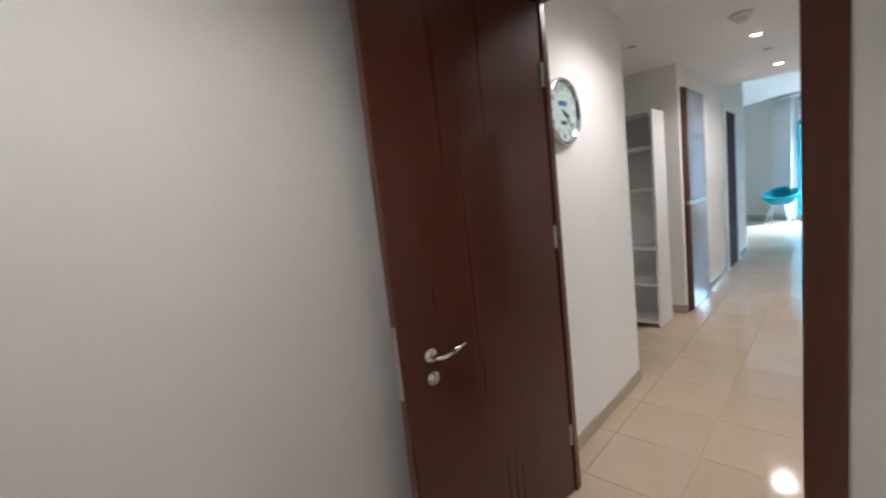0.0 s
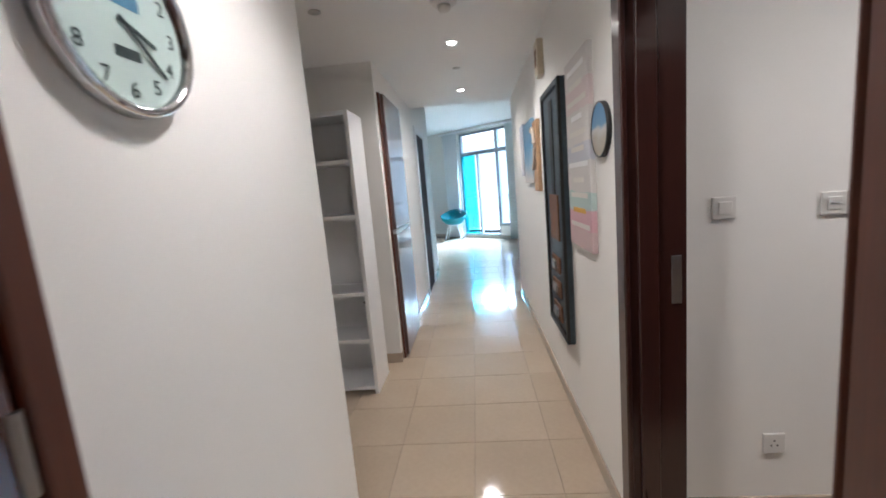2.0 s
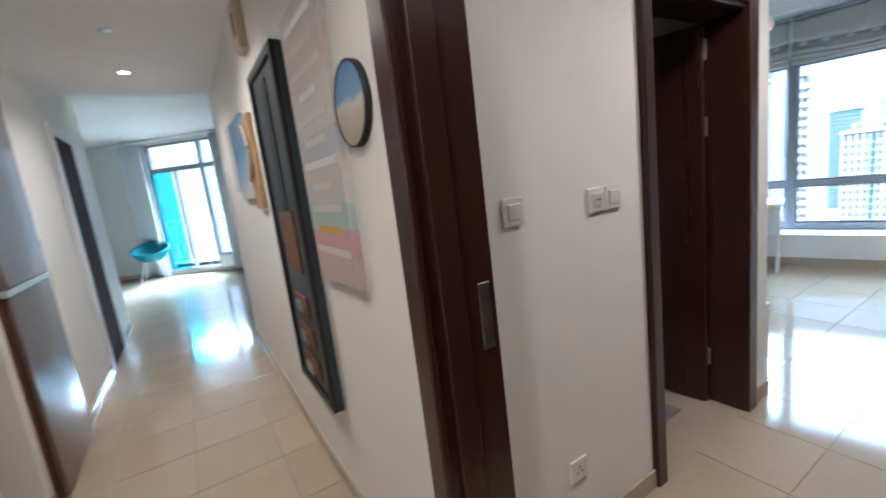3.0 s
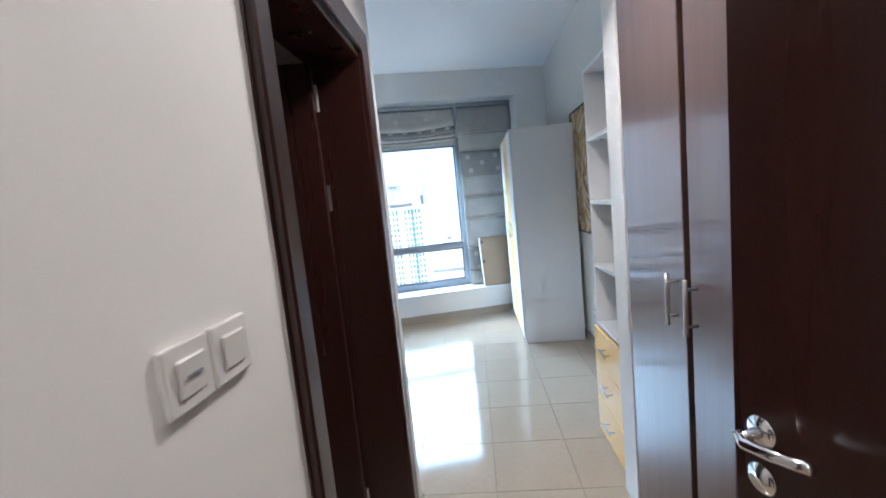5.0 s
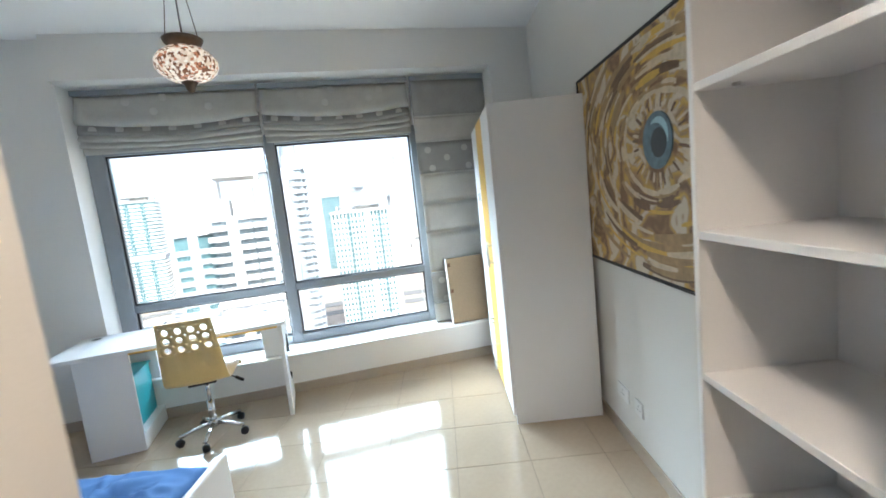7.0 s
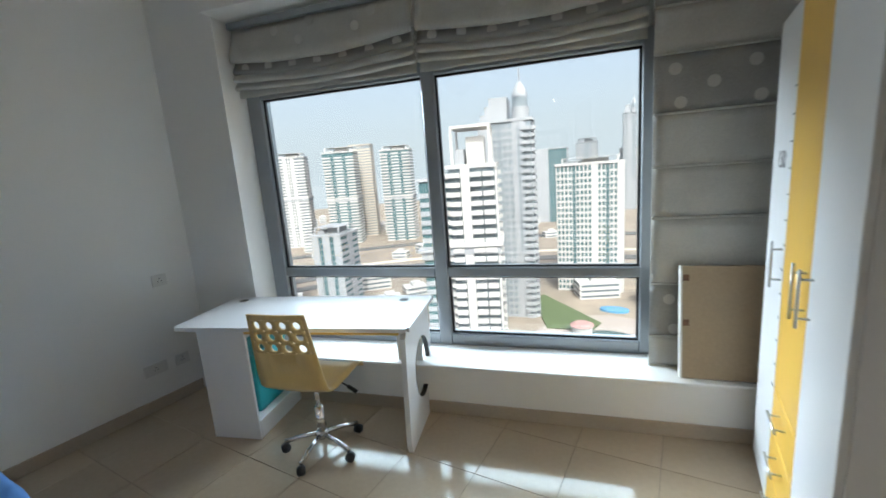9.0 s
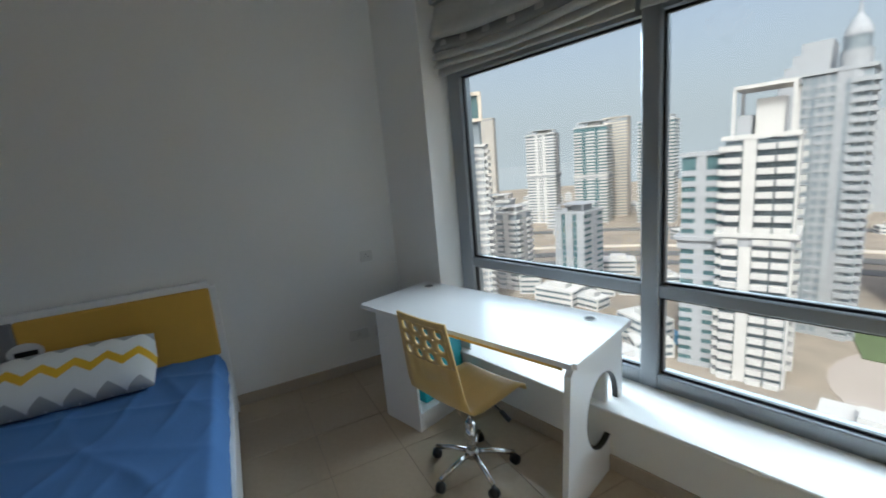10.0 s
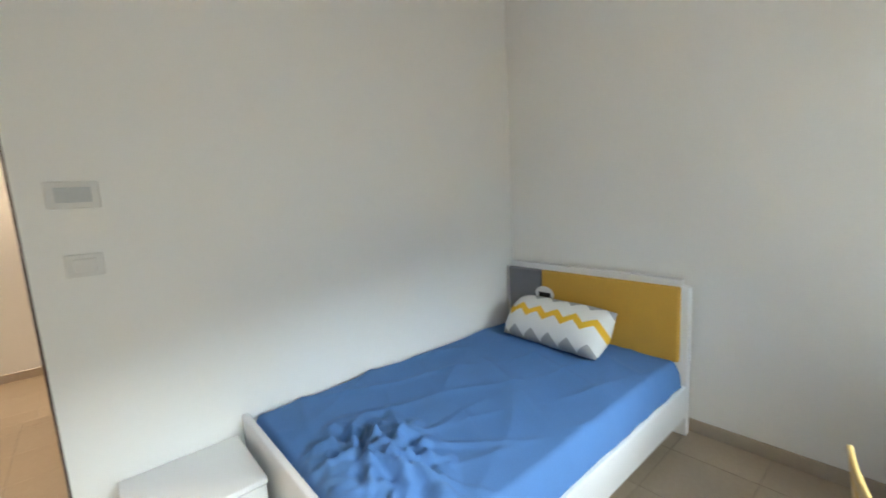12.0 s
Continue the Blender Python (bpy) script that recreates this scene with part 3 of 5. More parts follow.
# ---- downlights ----
def downlight(x, y, z, watts, shown=True):
    t = thing("downlight", (x, y, z), "small round recessed ceiling downlight, lit warm", "ceiling lamp", "corridor downlights")
    part("trim_ring", lathe([(0.028, -0.001), (0.043, -0.001), (0.043, -0.006), (0.036, -0.009), (0.028, -0.006)]), M_WHITEPL, t, "white trim ring", True)
    part("bulb", cyl((0, 0, -0.011), 0.027, 0.004), M_BULB, t, "lit frosted bulb")
    downlamp(x, y, z - 0.03, watts)


# The passage lamp at x 0.62 is unseen, added to brighten the switch wall.
for dx, dy, dw in ((-0.63, 4.16, 11), (-0.61, 5.73, 7), (-0.63, 2.0, 9.5), (1.72, 2.05, 13), (0.62, 1.95, 3.0), (-0.65, -0.2, 5.5)):
    downlight(dx, dy, HC, dw)

# ---- things of the bedroom ----
def bed():
    t = thing("bed", (2.21, 3.29, 0), "white framed bed with a grey and mustard upholstered headboard", "bed")
    W, L = 1.39, 2.21
    bm = box((0, L - 0.055, 0), (W, L - 0.005, 0.985), 0)
    bmesh.ops.bevel(bm, geom=[e for e in bm.edges if abs(e.verts[0].co.y - e.verts[1].co.y) > 0.01 and e.verts[0].co.z > 0.9], offset=0.045, segments=5, affect="EDGES")
    hb = part("headboard", bm, M_LAM, t)
    part("grey_panel", box((0.035, L - 0.085, 0.47), (0.36, L - 0.05, 0.945), 0.014, seg=3), M_UPGREY, hb, "grey upholstered panel")
    part("mustard_panel", box((0.36, L - 0.087, 0.47), (W - 0.04, L - 0.05, 0.945), 0.016, seg=3), M_UPYEL, hb, "mustard upholstered panel")
    part("headboard_bolt", cyl((W - 0.02, L - 0.055, 0.68), 0.007, 0.004, "y", 12), M_STEEL, hb)
    part("footboard", box((0, 0, 0), (W, 0.035, 0.50), 0.012, seg=2), M_LAM, t)
    part("side_rail", box((W - 0.03, 0.035, 0.12), (W, L - 0.055, 0.325), 0.005), M_LAM, t)
    part("side_rail", box((0, 0.035, 0.12), (0.03, L - 0.055, 0.325), 0.005), M_LAM, t)
    part("slat_base", box((0.03, 0.04, 0.22), (W - 0.03, L - 0.06, 0.26)), M_LAM, t)
    part("mattress", box((0.04, 0.045, 0.26), (W - 0.06, L - 0.09, 0.435), 0.04, seg=3), M_LAM, t)
    return t


bed()


def sheet():
    """A fitted sheet with creases, tucked over the edges, bunched at the foot."""
    t = thing("bed_sheet", (2.21, 3.29, 0), "rumpled blue cotton sheet bunched at the foot of the bed", "sheet")
    bm = bmesh.new()
    nx, ny = 110, 170
    x0, x1, y0, y1 = 0.03, 1.365, 0.037, 2.12
    grid = []
    for j in range(ny + 1):
        row = []
        for i in range(nx + 1):
            x, y = x0 + (x1 - x0) * i / nx, y0 + (y1 - y0) * j / ny
            p = Vector((x, y, 0))
            z = 0.485 + 0.010 * noise.noise(p * 2.2)
            # long drawn creases running askew
            for k, (a, fr, amp) in enumerate(((0.5, 7, 0.011), (-0.35, 11, 0.008), (1.25, 9, 0.007))):
                q = x * math.cos(a) + y * math.sin(a) + 0.10 * noise.noise(p * 1.7 + Vector((k * 7, 0, 0)))
                s = abs(math.sin(q * fr))
                z += amp * (1 - s) ** 3 * (0.5 + noise.noise(p * 2.5 + Vector((0, k * 5, 3)))) * 2
            # a gathered heap: ridges fanning out from its peak
            hx, hy = x - 0.84, y - 0.30
            d = math.hypot((hx + 0.25 * hy) / 0.44, hy / 0.33)
            h = max(0, 1 - d) ** 0.7
            ang = math.atan2(hy, hx) + 0.9 * noise.noise(p * 3.0)
            fan = 1 - abs(math.sin(ang * 3.5 + 1.5 * noise.noise(p * 4.5)))
            cross = 1 - abs(noise.noise(Vector((x * 5 + y * 9, y * 4 - x * 3, 2.0)))) * 2.4
            fine = 1 - abs(noise.noise(Vector((x * 16 - y * 5, y * 11 + x * 6, 5.0)))) * 2.6
            z += h * (0.07 * fan ** 1.6 * min(1, d * 3) + 0.055 * max(cross, -0.2) + 0.028 * max(fine, -0.2) + 0.03 * max(0, 1 - d * 3))
            # folds drawn off the heap over the sheet
            for a, off, w, amp in ((0.95, 0.03, 0.022, 0.020), (0.55, -0.06, 0.018, 0.017), (1.5, 0.05, 0.02, 0.014), (2.5, 0.0, 0.022, 0.016), (0.15, 0.02, 0.02, 0.016)):
                along, side = hx * math.cos(a) + hy * math.sin(a), -hx * math.sin(a) + hy * math.cos(a) - off + 0.05 * noise.noise(p * 2.6 + Vector((a * 9, 0, 0)))
                if along > 0:
                    z += amp * math.exp(-(side / w) ** 2) * math.exp(-(along / 0.55) ** 2)
            # edges fall over the mattress
            e = min((x1 - x), (y - y0) * 1.5, (x - x0) * 2, 0.06) / 0.06
            z -= (1 - e) ** 2.2 * (0.10 + 0.03 * noise.noise(p * 6))
            row.append(bm.verts.new((x, y, z)))
        grid.append(row)
    for j in range(ny):
        for i in range(nx):
            bm.faces.new((grid[j][i], grid[j][i + 1], grid[j + 1][i + 1], grid[j + 1][i]))
    rim = [grid[j][nx] for j in range(ny + 1)]
    low = [bm.verts.new((v.co.x + 0.006 + 0.008 * noise.noise(v.co * 9), v.co.y, 0.315 + 0.012 * noise.noise(v.co * 4))) for v in rim]
    for a, b, c, d in zip(rim, rim[1:], low[1:], low):
        bm.faces.new((a, b, c, d))
    part("sheet", bm, M_BLUE, t, smooth=True)


sheet()


def pillow():
    t = thing("pillow", pose(2.845, 5.20, 0.63, 42, 0, -2), "white pillow with yellow and grey chevron stripes on the bed", "pillow")
    bm = bmesh.new()
    n, m = 40, 24
    W, D, H = 0.80, 0.37, 0.12
    layers = {}
    for s in (1, -1):
        for j in range(m + 1):
            for i in range(n + 1):
                u, v = -1 + 2 * i / n, -1 + 2 * j / m
                pu, pv = 1 - abs(u) ** 6, 1 - abs(v) ** 2.2
                z = s * H * max(0, pu * pv) ** 0.55
                pin = 1 - 0.05 * (abs(u * v)) - 0.04 * (1 - abs(u)) * abs(v)
                p = Vector((u * W / 2 * pin, v * D / 2 * pin, 0))
                z += s * 0.008 * noise.noise(p * 9 + Vector((0, 0, s))) * pu
                if s == -1 and (i in (0, n) or j in (0, m)):
                    layers[s, i, j] = layers[1, i, j]
                else:
                    layers[s, i, j] = bm.verts.new((p.x, p.y, z))
    for s in (1, -1):
        for j in range(m):
            for i in range(n):
                f = (layers[s, i, j], layers[s, i + 1, j], layers[s, i + 1, j + 1], layers[s, i, j + 1])
                bm.faces.new(f if s == 1 else f[::-1])
    part("cover", bm, M_CHEV, t, smooth=True)


pillow()
badge = thing("headboard_badge", (2.60, 5.412, 0.76), "small white oval badge with dark printing on the headboard", "sticker")
bm = cyl((0, 0, 0), 0.085, 0.004, "y", 28)
bm.transform(Matrix.Diagonal((1, 1, 0.7, 1)))
part("disc", bm, M_LAM, badge)
part("dark_print", box((-0.05, -0.003, -0.03), (0.055, 0.0, 0.012)), M_BLACK, badge)


def bedside():
    t = thing("bedside_table", (XW + 0.015, 2.76, 0), "low white bedside drawer unit beside the bed", "drawer unit")
    part("top", box((0, 0, 0.375), (0.46, 0.50, 0.40), 0.004), M_LAM, t)
    part("body", box((0.005, 0.005, 0.0), (0.435, 0.495, 0.374), 0.003), M_LAM, t)
    for z0, z1 in ((0.015, 0.185), (0.192, 0.368)):
        part("drawer_front", box((0.436, 0.008, z0), (0.455, 0.492, z1), 0.003), M_LAM, t)


bedside()


# desk
DESK = pose(4.975, 4.29, 0, 0, 0, -71.8)     # local x runs along the front edge to the end panel, local y away from the sitter


def desk():
    t = thing("desk", DESK, "white desk with yellow edging, side cupboard and round cut-out end panel", "desk")
    bm = box((-0.785, -0.31, 0.725), (0.76, 0.315, 0.75), 0)
    bmesh.ops.bevel(bm, geom=[e for e in bm.edges if abs(e.verts[0].co.z - e.verts[1].co.z) > 0.01], offset=0.018, segments=4, affect="EDGES")
    top = part("desktop", bm, M_LAM, t)
    part("front_edging", box((-0.28, -0.312, 0.712), (0.70, -0.300, 0.726), 0.002), M_YEL, t, "yellow edging strip")
    for gx, gy in ((0.58, 0.21), (-0.66, 0.22)):
        g = part("cable_grommet", lathe([(0.032, 0.750), (0.036, 0.752), (0.036, 0.754), (0.030, 0.754), (0.028, 0.7505)], 24, (gx, gy, 0)), M_STEEL, top, "steel cable grommet", True)
        part("grommet_hole", cyl((gx, gy, 0.7502), 0.027, 0.001), M_BLACK, g)
    # end panel with a large round opening
    bm = bmesh.new()
    n = 48
    cy, cz, r, th = 0.02, 0.37, 0.175, 0.03
    xs = (0.70, 0.70 + th)
    hy0, hy1, hz0, hz1 = -0.29, 0.25, 0.0, 0.724
    rings = {}
    for k, x in enumerate(xs):
        for i in range(n):
            a = 2 * math.pi * i / n
            c, s = math.cos(a), math.sin(a)
            rings[k, i, 0] = bm.verts.new((x, cy + r * c, cz + r * s * 1.12))
            f = min((hy1 - cy) / c if c > 1e-6 else (hy0 - cy) / c if c < -1e-6 else 1e9, (hz1 - cz) / s if s > 1e-6 else (hz0 - cz) / s if s < -1e-6 else 1e9)
            rings[k, i, 1] = bm.verts.new((x, cy + f * c, cz + f * s))
    for i in range(n):
        j = (i + 1) % n
        for k in (0, 1):
            bm.faces.new((rings[k, i, 0], rings[k, j, 0], rings[k, j, 1], rings[k, i, 1]))
        for q in (0, 1):
            bm.faces.new((rings[0, i, q], rings[0, j, q], rings[1, j, q], rings[1, i, q]))
    for v in bm.verts:
        if v.co.y < -0.22:
            v.co.y -= 0.065 * (1 - v.co.z / hz1)
    ep = part("end_panel", bm, M_LAM, t)
    bm = bmesh.new()
    for k in range(n):
        a0, a1 = 2 * math.pi * k / n, 2 * math.pi * (k + 1) / n
        vs = [bm.verts.new((x, cy + (r - 0.0015) * math.cos(a), cz + (r - 0.0015) * math.sin(a) * 1.12)) for x, a in ((0.699, a0), (0.731, a0), (0.731, a1), (0.699, a1))]
        bm.faces.new(vs)
    part("hole_edging", bm, M_FRAMEB, ep, "dark edging inside the round opening")
    part("back_leg", box((0.53, 0.12, 0), (0.70, 0.145, 0.724), 0.003), M_LAM, t)
    part("cross_rail", box((-0.28, 0.155, 0.60), (0.70, 0.175, 0.724), 0.003), M_LAM, t)
    # cupboard, open towards the sitter's knees
    cx0, cx1, y0, y1 = -0.615, -0.28, -0.308, 0.22
    for nm, b in (("cupboard_front", (cx0, y0, 0, cx1, y0 + 0.018, 0.724)), ("cupboard_side", (cx0, y0 + 0.018, 0, cx0 + 0.018, y1, 0.724)), ("cupboard_back", (cx0 + 0.018, y1 - 0.018, 0, cx1, y1, 0.724)),
                  ("cupboard_floor", (cx0 + 0.018, y0 + 0.018, 0.0, cx1, y1 - 0.018, 0.12))):
        part(nm, box(b[:3], b[3:], 0.002), M_LAM, t)


desk()
bin_ = thing("storage_bin", DESK, "turquoise plastic bin inside the desk cupboard", "bin")
bm = box((-0.575, -0.20, 0.122), (-0.33, 0.17, 0.52), 0.012, seg=2)
part("tub", bm, M_TURQ, bin_)
part("rim", box((-0.585, -0.21, 0.505), (-0.32, 0.18, 0.522), 0.005), M_TURQ, bin_)


def swivel_chair():
    t = thing("swivel_chair", pose(4.70, 4.015, 0, 0, 0, 16), "yellow moulded plywood swivel chair with round holes in its back", "chair")
    # shell: one bent sheet; profile from the front lip back and up
    prof = [(0.235, 0.425), (0.225, 0.452), (0.19, 0.468), (0.10, 0.466), (0.0, 0.462), (-0.10, 0.462), (-0.165, 0.475), (-0.205, 0.515), (-0.222, 0.58)]
    top = (-0.275, 0.945)
    bm = bmesh.new()

    def half_width(z, x):
        return 0.20 if z < 0.58 else 0.195 - 0.03 * (z - 0.58) / 0.365

    def ring(x, z):
        w = half_width(z, x)
        return [bm.verts.new((x + (0.012 * (v * v) if z > 0.5 else 0), v * w, z + (0.010 * v * v if z < 0.5 else 0))) for v in (-1, -0.75, -0.5, -0.25, 0, 0.25, 0.5, 0.75, 1)]

    rows = [ring(*p) for p in prof]
    for a, b in zip(rows, rows[1:]):
        for i in range(8):
            bm.faces.new((a[i], a[i + 1], b[i + 1], b[i]))

    def at(u, v):
        """A point of the back: u 0..1 across, v 0..1 up."""
        z = 0.58 + v * 0.365
        w = half_width(z, 0)
        k = 2 * u - 1
        return Vector((-0.222 - 0.053 * v + 0.012 * k * k, k * w, z))

    cut = 0.60
    lower = rows[-1]
    mid = [bm.verts.new(at(i / 8, 1 - cut)) for i in range(9)]
    for i in range(8):
        bm.faces.new((lower[i], lower[i + 1], mid[i + 1], mid[i]))
    cols, rws, n = 4, 3, 24
    mg = 0.05
    us = [mg + (1 - 2 * mg) * i / cols for i in range(cols + 1)]
    vs = [1 - cut + (cut - 0.07) * j / rws for j in range(rws + 1)]
    for j in range(rws):
        for i in range(cols):
            inner, outer = [], []
            cu, cv = (us[i] + us[i + 1]) / 2, (vs[j] + vs[j + 1]) / 2
            hu, hv = (us[i + 1] - us[i]) / 2, (vs[j + 1] - vs[j]) / 2
            for k in range(n):
                a = 2 * math.pi * (k + 0.5) / n
                c, s = math.cos(a), math.sin(a)
                inner.append(bm.verts.new(at(cu + 0.022 / 0.37 * c, cv + 0.022 / 0.365 * s)))
                f = 1 / max(abs(c), abs(s))
                outer.append(bm.verts.new(at(cu + hu * c * f, cv + hv * s * f)))
            for k in range(n):
                q = (k + 1) % n
                bm.faces.new((inner[k], inner[q], outer[q], outer[k]))
    for quad in ((0, mg, 1 - cut, 1), (1 - mg, 1, 1 - cut, 1), (mg, 1 - mg, 0.93, 1)):
        m = 8
        up = [[bm.verts.new(at(quad[0] + (quad[1] - quad[0]) * i / m, quad[2] + (quad[3] - quad[2]) * j / m)) for i in range(m + 1)] for j in range(m + 1)]
        for j in range(m):
            for i in range(m):
                bm.faces.new((up[j][i], up[j][i + 1], up[j + 1][i + 1], up[j + 1][i]))
    bmesh.ops.remove_doubles(bm, verts=bm.verts, dist=0.0006)
    sh = part("seat_shell", bm, M_PLY, t, "yellow bent plywood seat and back", True)
    so = sh.modifiers.new("thickness", "SOLIDIFY")
    so.thickness, so.offset = 0.011, 0
    part("seat_plate", box((-0.11, -0.09, 0.435), (0.09, 0.09, 0.455), 0.004), M_BLACK, t)
    part("gas_column", cyl((0, 0, 0.10), 0.025, 0.18), M_CHROME, t, "chrome column", True)
    part("gas_piston", cyl((0, 0, 0.28), 0.014, 0.16), M_CHROME, t, "chrome piston", True)
    lv = part("height_lever", tube([(0, -0.02, 0.43), (0.03, -0.15, 0.425), (0.04, -0.20, 0.39)], 0.005), M_BLACK, t)
    part("lever_grip", tube([(0.037, -0.185, 0.40), (0.046, -0.235, 0.36)], 0.012), M_BLACK, lv)
    part("hub", cyl((0, 0, 0.075), 0.035, 0.05, bev=0.006), M_CHROME, t, "", True)
    for k in range(5):
        a = math.radians(72 * k + 33)
        c, s = math.cos(a), math.sin(a)
        arm = part("foot_arm", tube([(0.02 * c, 0.02 * s, 0.105), (0.13 * c, 0.13 * s, 0.090), (0.225 * c, 0.225 * s, 0.068)], 0.014, 10), M_CHROME, t, "chrome arm", True)
        bm = cyl((0, -0.022, 0), 0.027, 0.044, "y", 20, bev=0.006)
        bm.transform(Matrix.Translation((0.228 * c, 0.228 * s, 0.027)) @ Matrix.Rotation(a + 0.5, 4, "Z"))
        part("castor", bm, M_BLACK, arm, "black castor", True)


swivel_chair()


def tall_wardrobe():
    t = thing("wardrobe", (4.41, 1.235, 0), "white wardrobe with a yellow middle door and drawers", "wardrobe")
    W, D, H = 1.17, 0.575, 2.105
    part("side_panel", box((0, 0, 0), (0.02, D, H), 0.002), M_LAM, t)
    part("side_panel", box((W - 0.02, 0, 0), (W, D, H), 0.002), M_LAM, t)
    part("top_panel", box((0.02, 0, H - 0.02), (W - 0.02, D, H - 0.001), 0.001), M_LAM, t)
    part("back_panel", box((0.02, 0, 0.05), (W - 0.02, 0.01, H - 0.02)), M_LAM, t)
    part("plinth", box((0.02, D - 0.04, 0), (W - 0.02, D - 0.02, 0.06)), M_LAM, t)
    part("inner_floor", box((0.02, 0.01, 0.06), (W - 0.02, D - 0.02, 0.08)), M_LAM, t)
    w3 = W / 3
    for i, (mt, z0) in enumerate(((M_LAM, 0.065), (M_YEL, 0.62), (M_LAM, 0.065))):
        a, b = i * w3 + 0.002, (i + 1) * w3 - 0.002
        d = part("door", box((a, D + 0.001, z0), (b, D + 0.02, H - 0.004), 0.002), mt, t, "yellow door" if i == 1 else "white door")
        hx = (b - 0.04, a + 0.045, a + 0.04)[i]
        part("handle", pull(bmesh.new(), (hx, D + 0.02, 1.12), (0, 0, 1), 0.19, (0, 1, 0), 0.005), M_STEEL, d, "steel bar handle", True)
        if i == 2:
            for k in range(13):
                L = 0.035 if k % 5 else 0.05
                part("ruler_tick", box((a + 0.004, D + 0.0201, 0.60 + k * 0.1), (a + L, D + 0.0206, 0.606 + k * 0.1)), M_BLACK, d)
            cu = bpy.data.curves.new("height_number", "FONT")
            cu.body, cu.size, cu.extrude = "150", 0.10, 0.0004
            o = new("height_number", cu)
            o.parent = d
            o.matrix_local = Matrix.Translation((a + 0.26, D + 0.0206, 1.50)) @ Euler((radians(90), 0, radians(180))).to_matrix().to_4x4()
            cu.materials.append(M_BLACK)
    a, b = w3 + 0.002, 2 * w3 - 0.002
    for k in range(3):
        z0 = 0.065 + k * 0.185
        dr = part("drawer_front", box((a, D + 0.001, z0), (b, D + 0.02, z0 + 0.18), 0.002), M_YEL, t, "yellow drawer front")
        part("handle", pull(bmesh.new(), ((a + b) / 2, D + 0.02, z0 + 0.12), (1, 0, 0), 0.16, (0, 1, 0), 0.005), M_STEEL, dr, "steel bar handle", True)


tall_wardrobe()


def shelf_tower():
    t = thing("bookcase", (2.30, YS + 0.002, 0), "tall white open bookcase with three yellow drawers below", "bookcase")
    W, D, H, k = 0.50, 0.355, 2.135, 0.02
    part("near_side", box((0, 0, 0), (k, D, H), 0.002), M_LAM, t)
    part("far_side", box((W - k, 0, 0), (W, D, H), 0.002), M_LAM, t)
    part("back_panel", box((k, 0, 0.02), (W - k, 0.008, H - k)), M_LAM, t)
    for z in (H - k, 1.745, 1.395, 1.03, 0.68):
        sh = part("shelf", box((k, 0.008, z), (W - k, D - 0.002, z + k), 0.0015), M_LAM, t)
        if z == 1.745:
            for px in (0.06, 0.42):
                part("shelf_pin", cyl((px, D - 0.06, z - 0.006), 0.008, 0.006, n=10), M_STEEL, sh)
    for i in range(3):
        z0 = 0.03 + i * 0.217
        d = part("drawer_front", box((0.004, D, z0), (W - 0.004, D + 0.018, z0 + 0.212), 0.002), M_YEL, t, "yellow drawer front")
        part("handle", pull(bmesh.new(), (W / 2, D + 0.018, z0 + 0.13), (1, 0, 0), 0.13, (0, 1, 0), 0.005), M_STEEL, d, "steel bar handle", True)
    part("plinth", box((k, 0.02, 0), (W - k, D - 0.01, 0.03)), M_LAM, t)


shelf_tower()


def built_in_wardrobe():
    t = thing("built_in_wardrobe", (1.13, YS + 0.002, 0), "dark wooden built-in wardrobe with two tall doors", "wardrobe")
    W, D, H = 0.99, 0.375, 2.50
    part("carcass", box((0.002, 0, 0), (W - 0.002, D, H), 0.002), M_WOOD, t)
    for a, b, hx in ((0.004, 0.478, 0.44), (0.512, W - 0.008, 0.558)):
        d = part("door", box((a, D + 0.002, 0.05), (b, D + 0.022, H - 0.03), 0.003), M_WOOD_B, t, "dark brown wooden door")
        part("handle", pull(bmesh.new(), (hx, D + 0.022, 1.11), (0, 0, 1), 0.17, (0, 1, 0), 0.0065), M_STEEL, d, "brushed steel bar handle", True)
    part("plinth", box((0.004, D + 0.001, 0), (W - 0.004, D + 0.012, 0.048)), M_WOOD, t)


built_in_wardrobe()


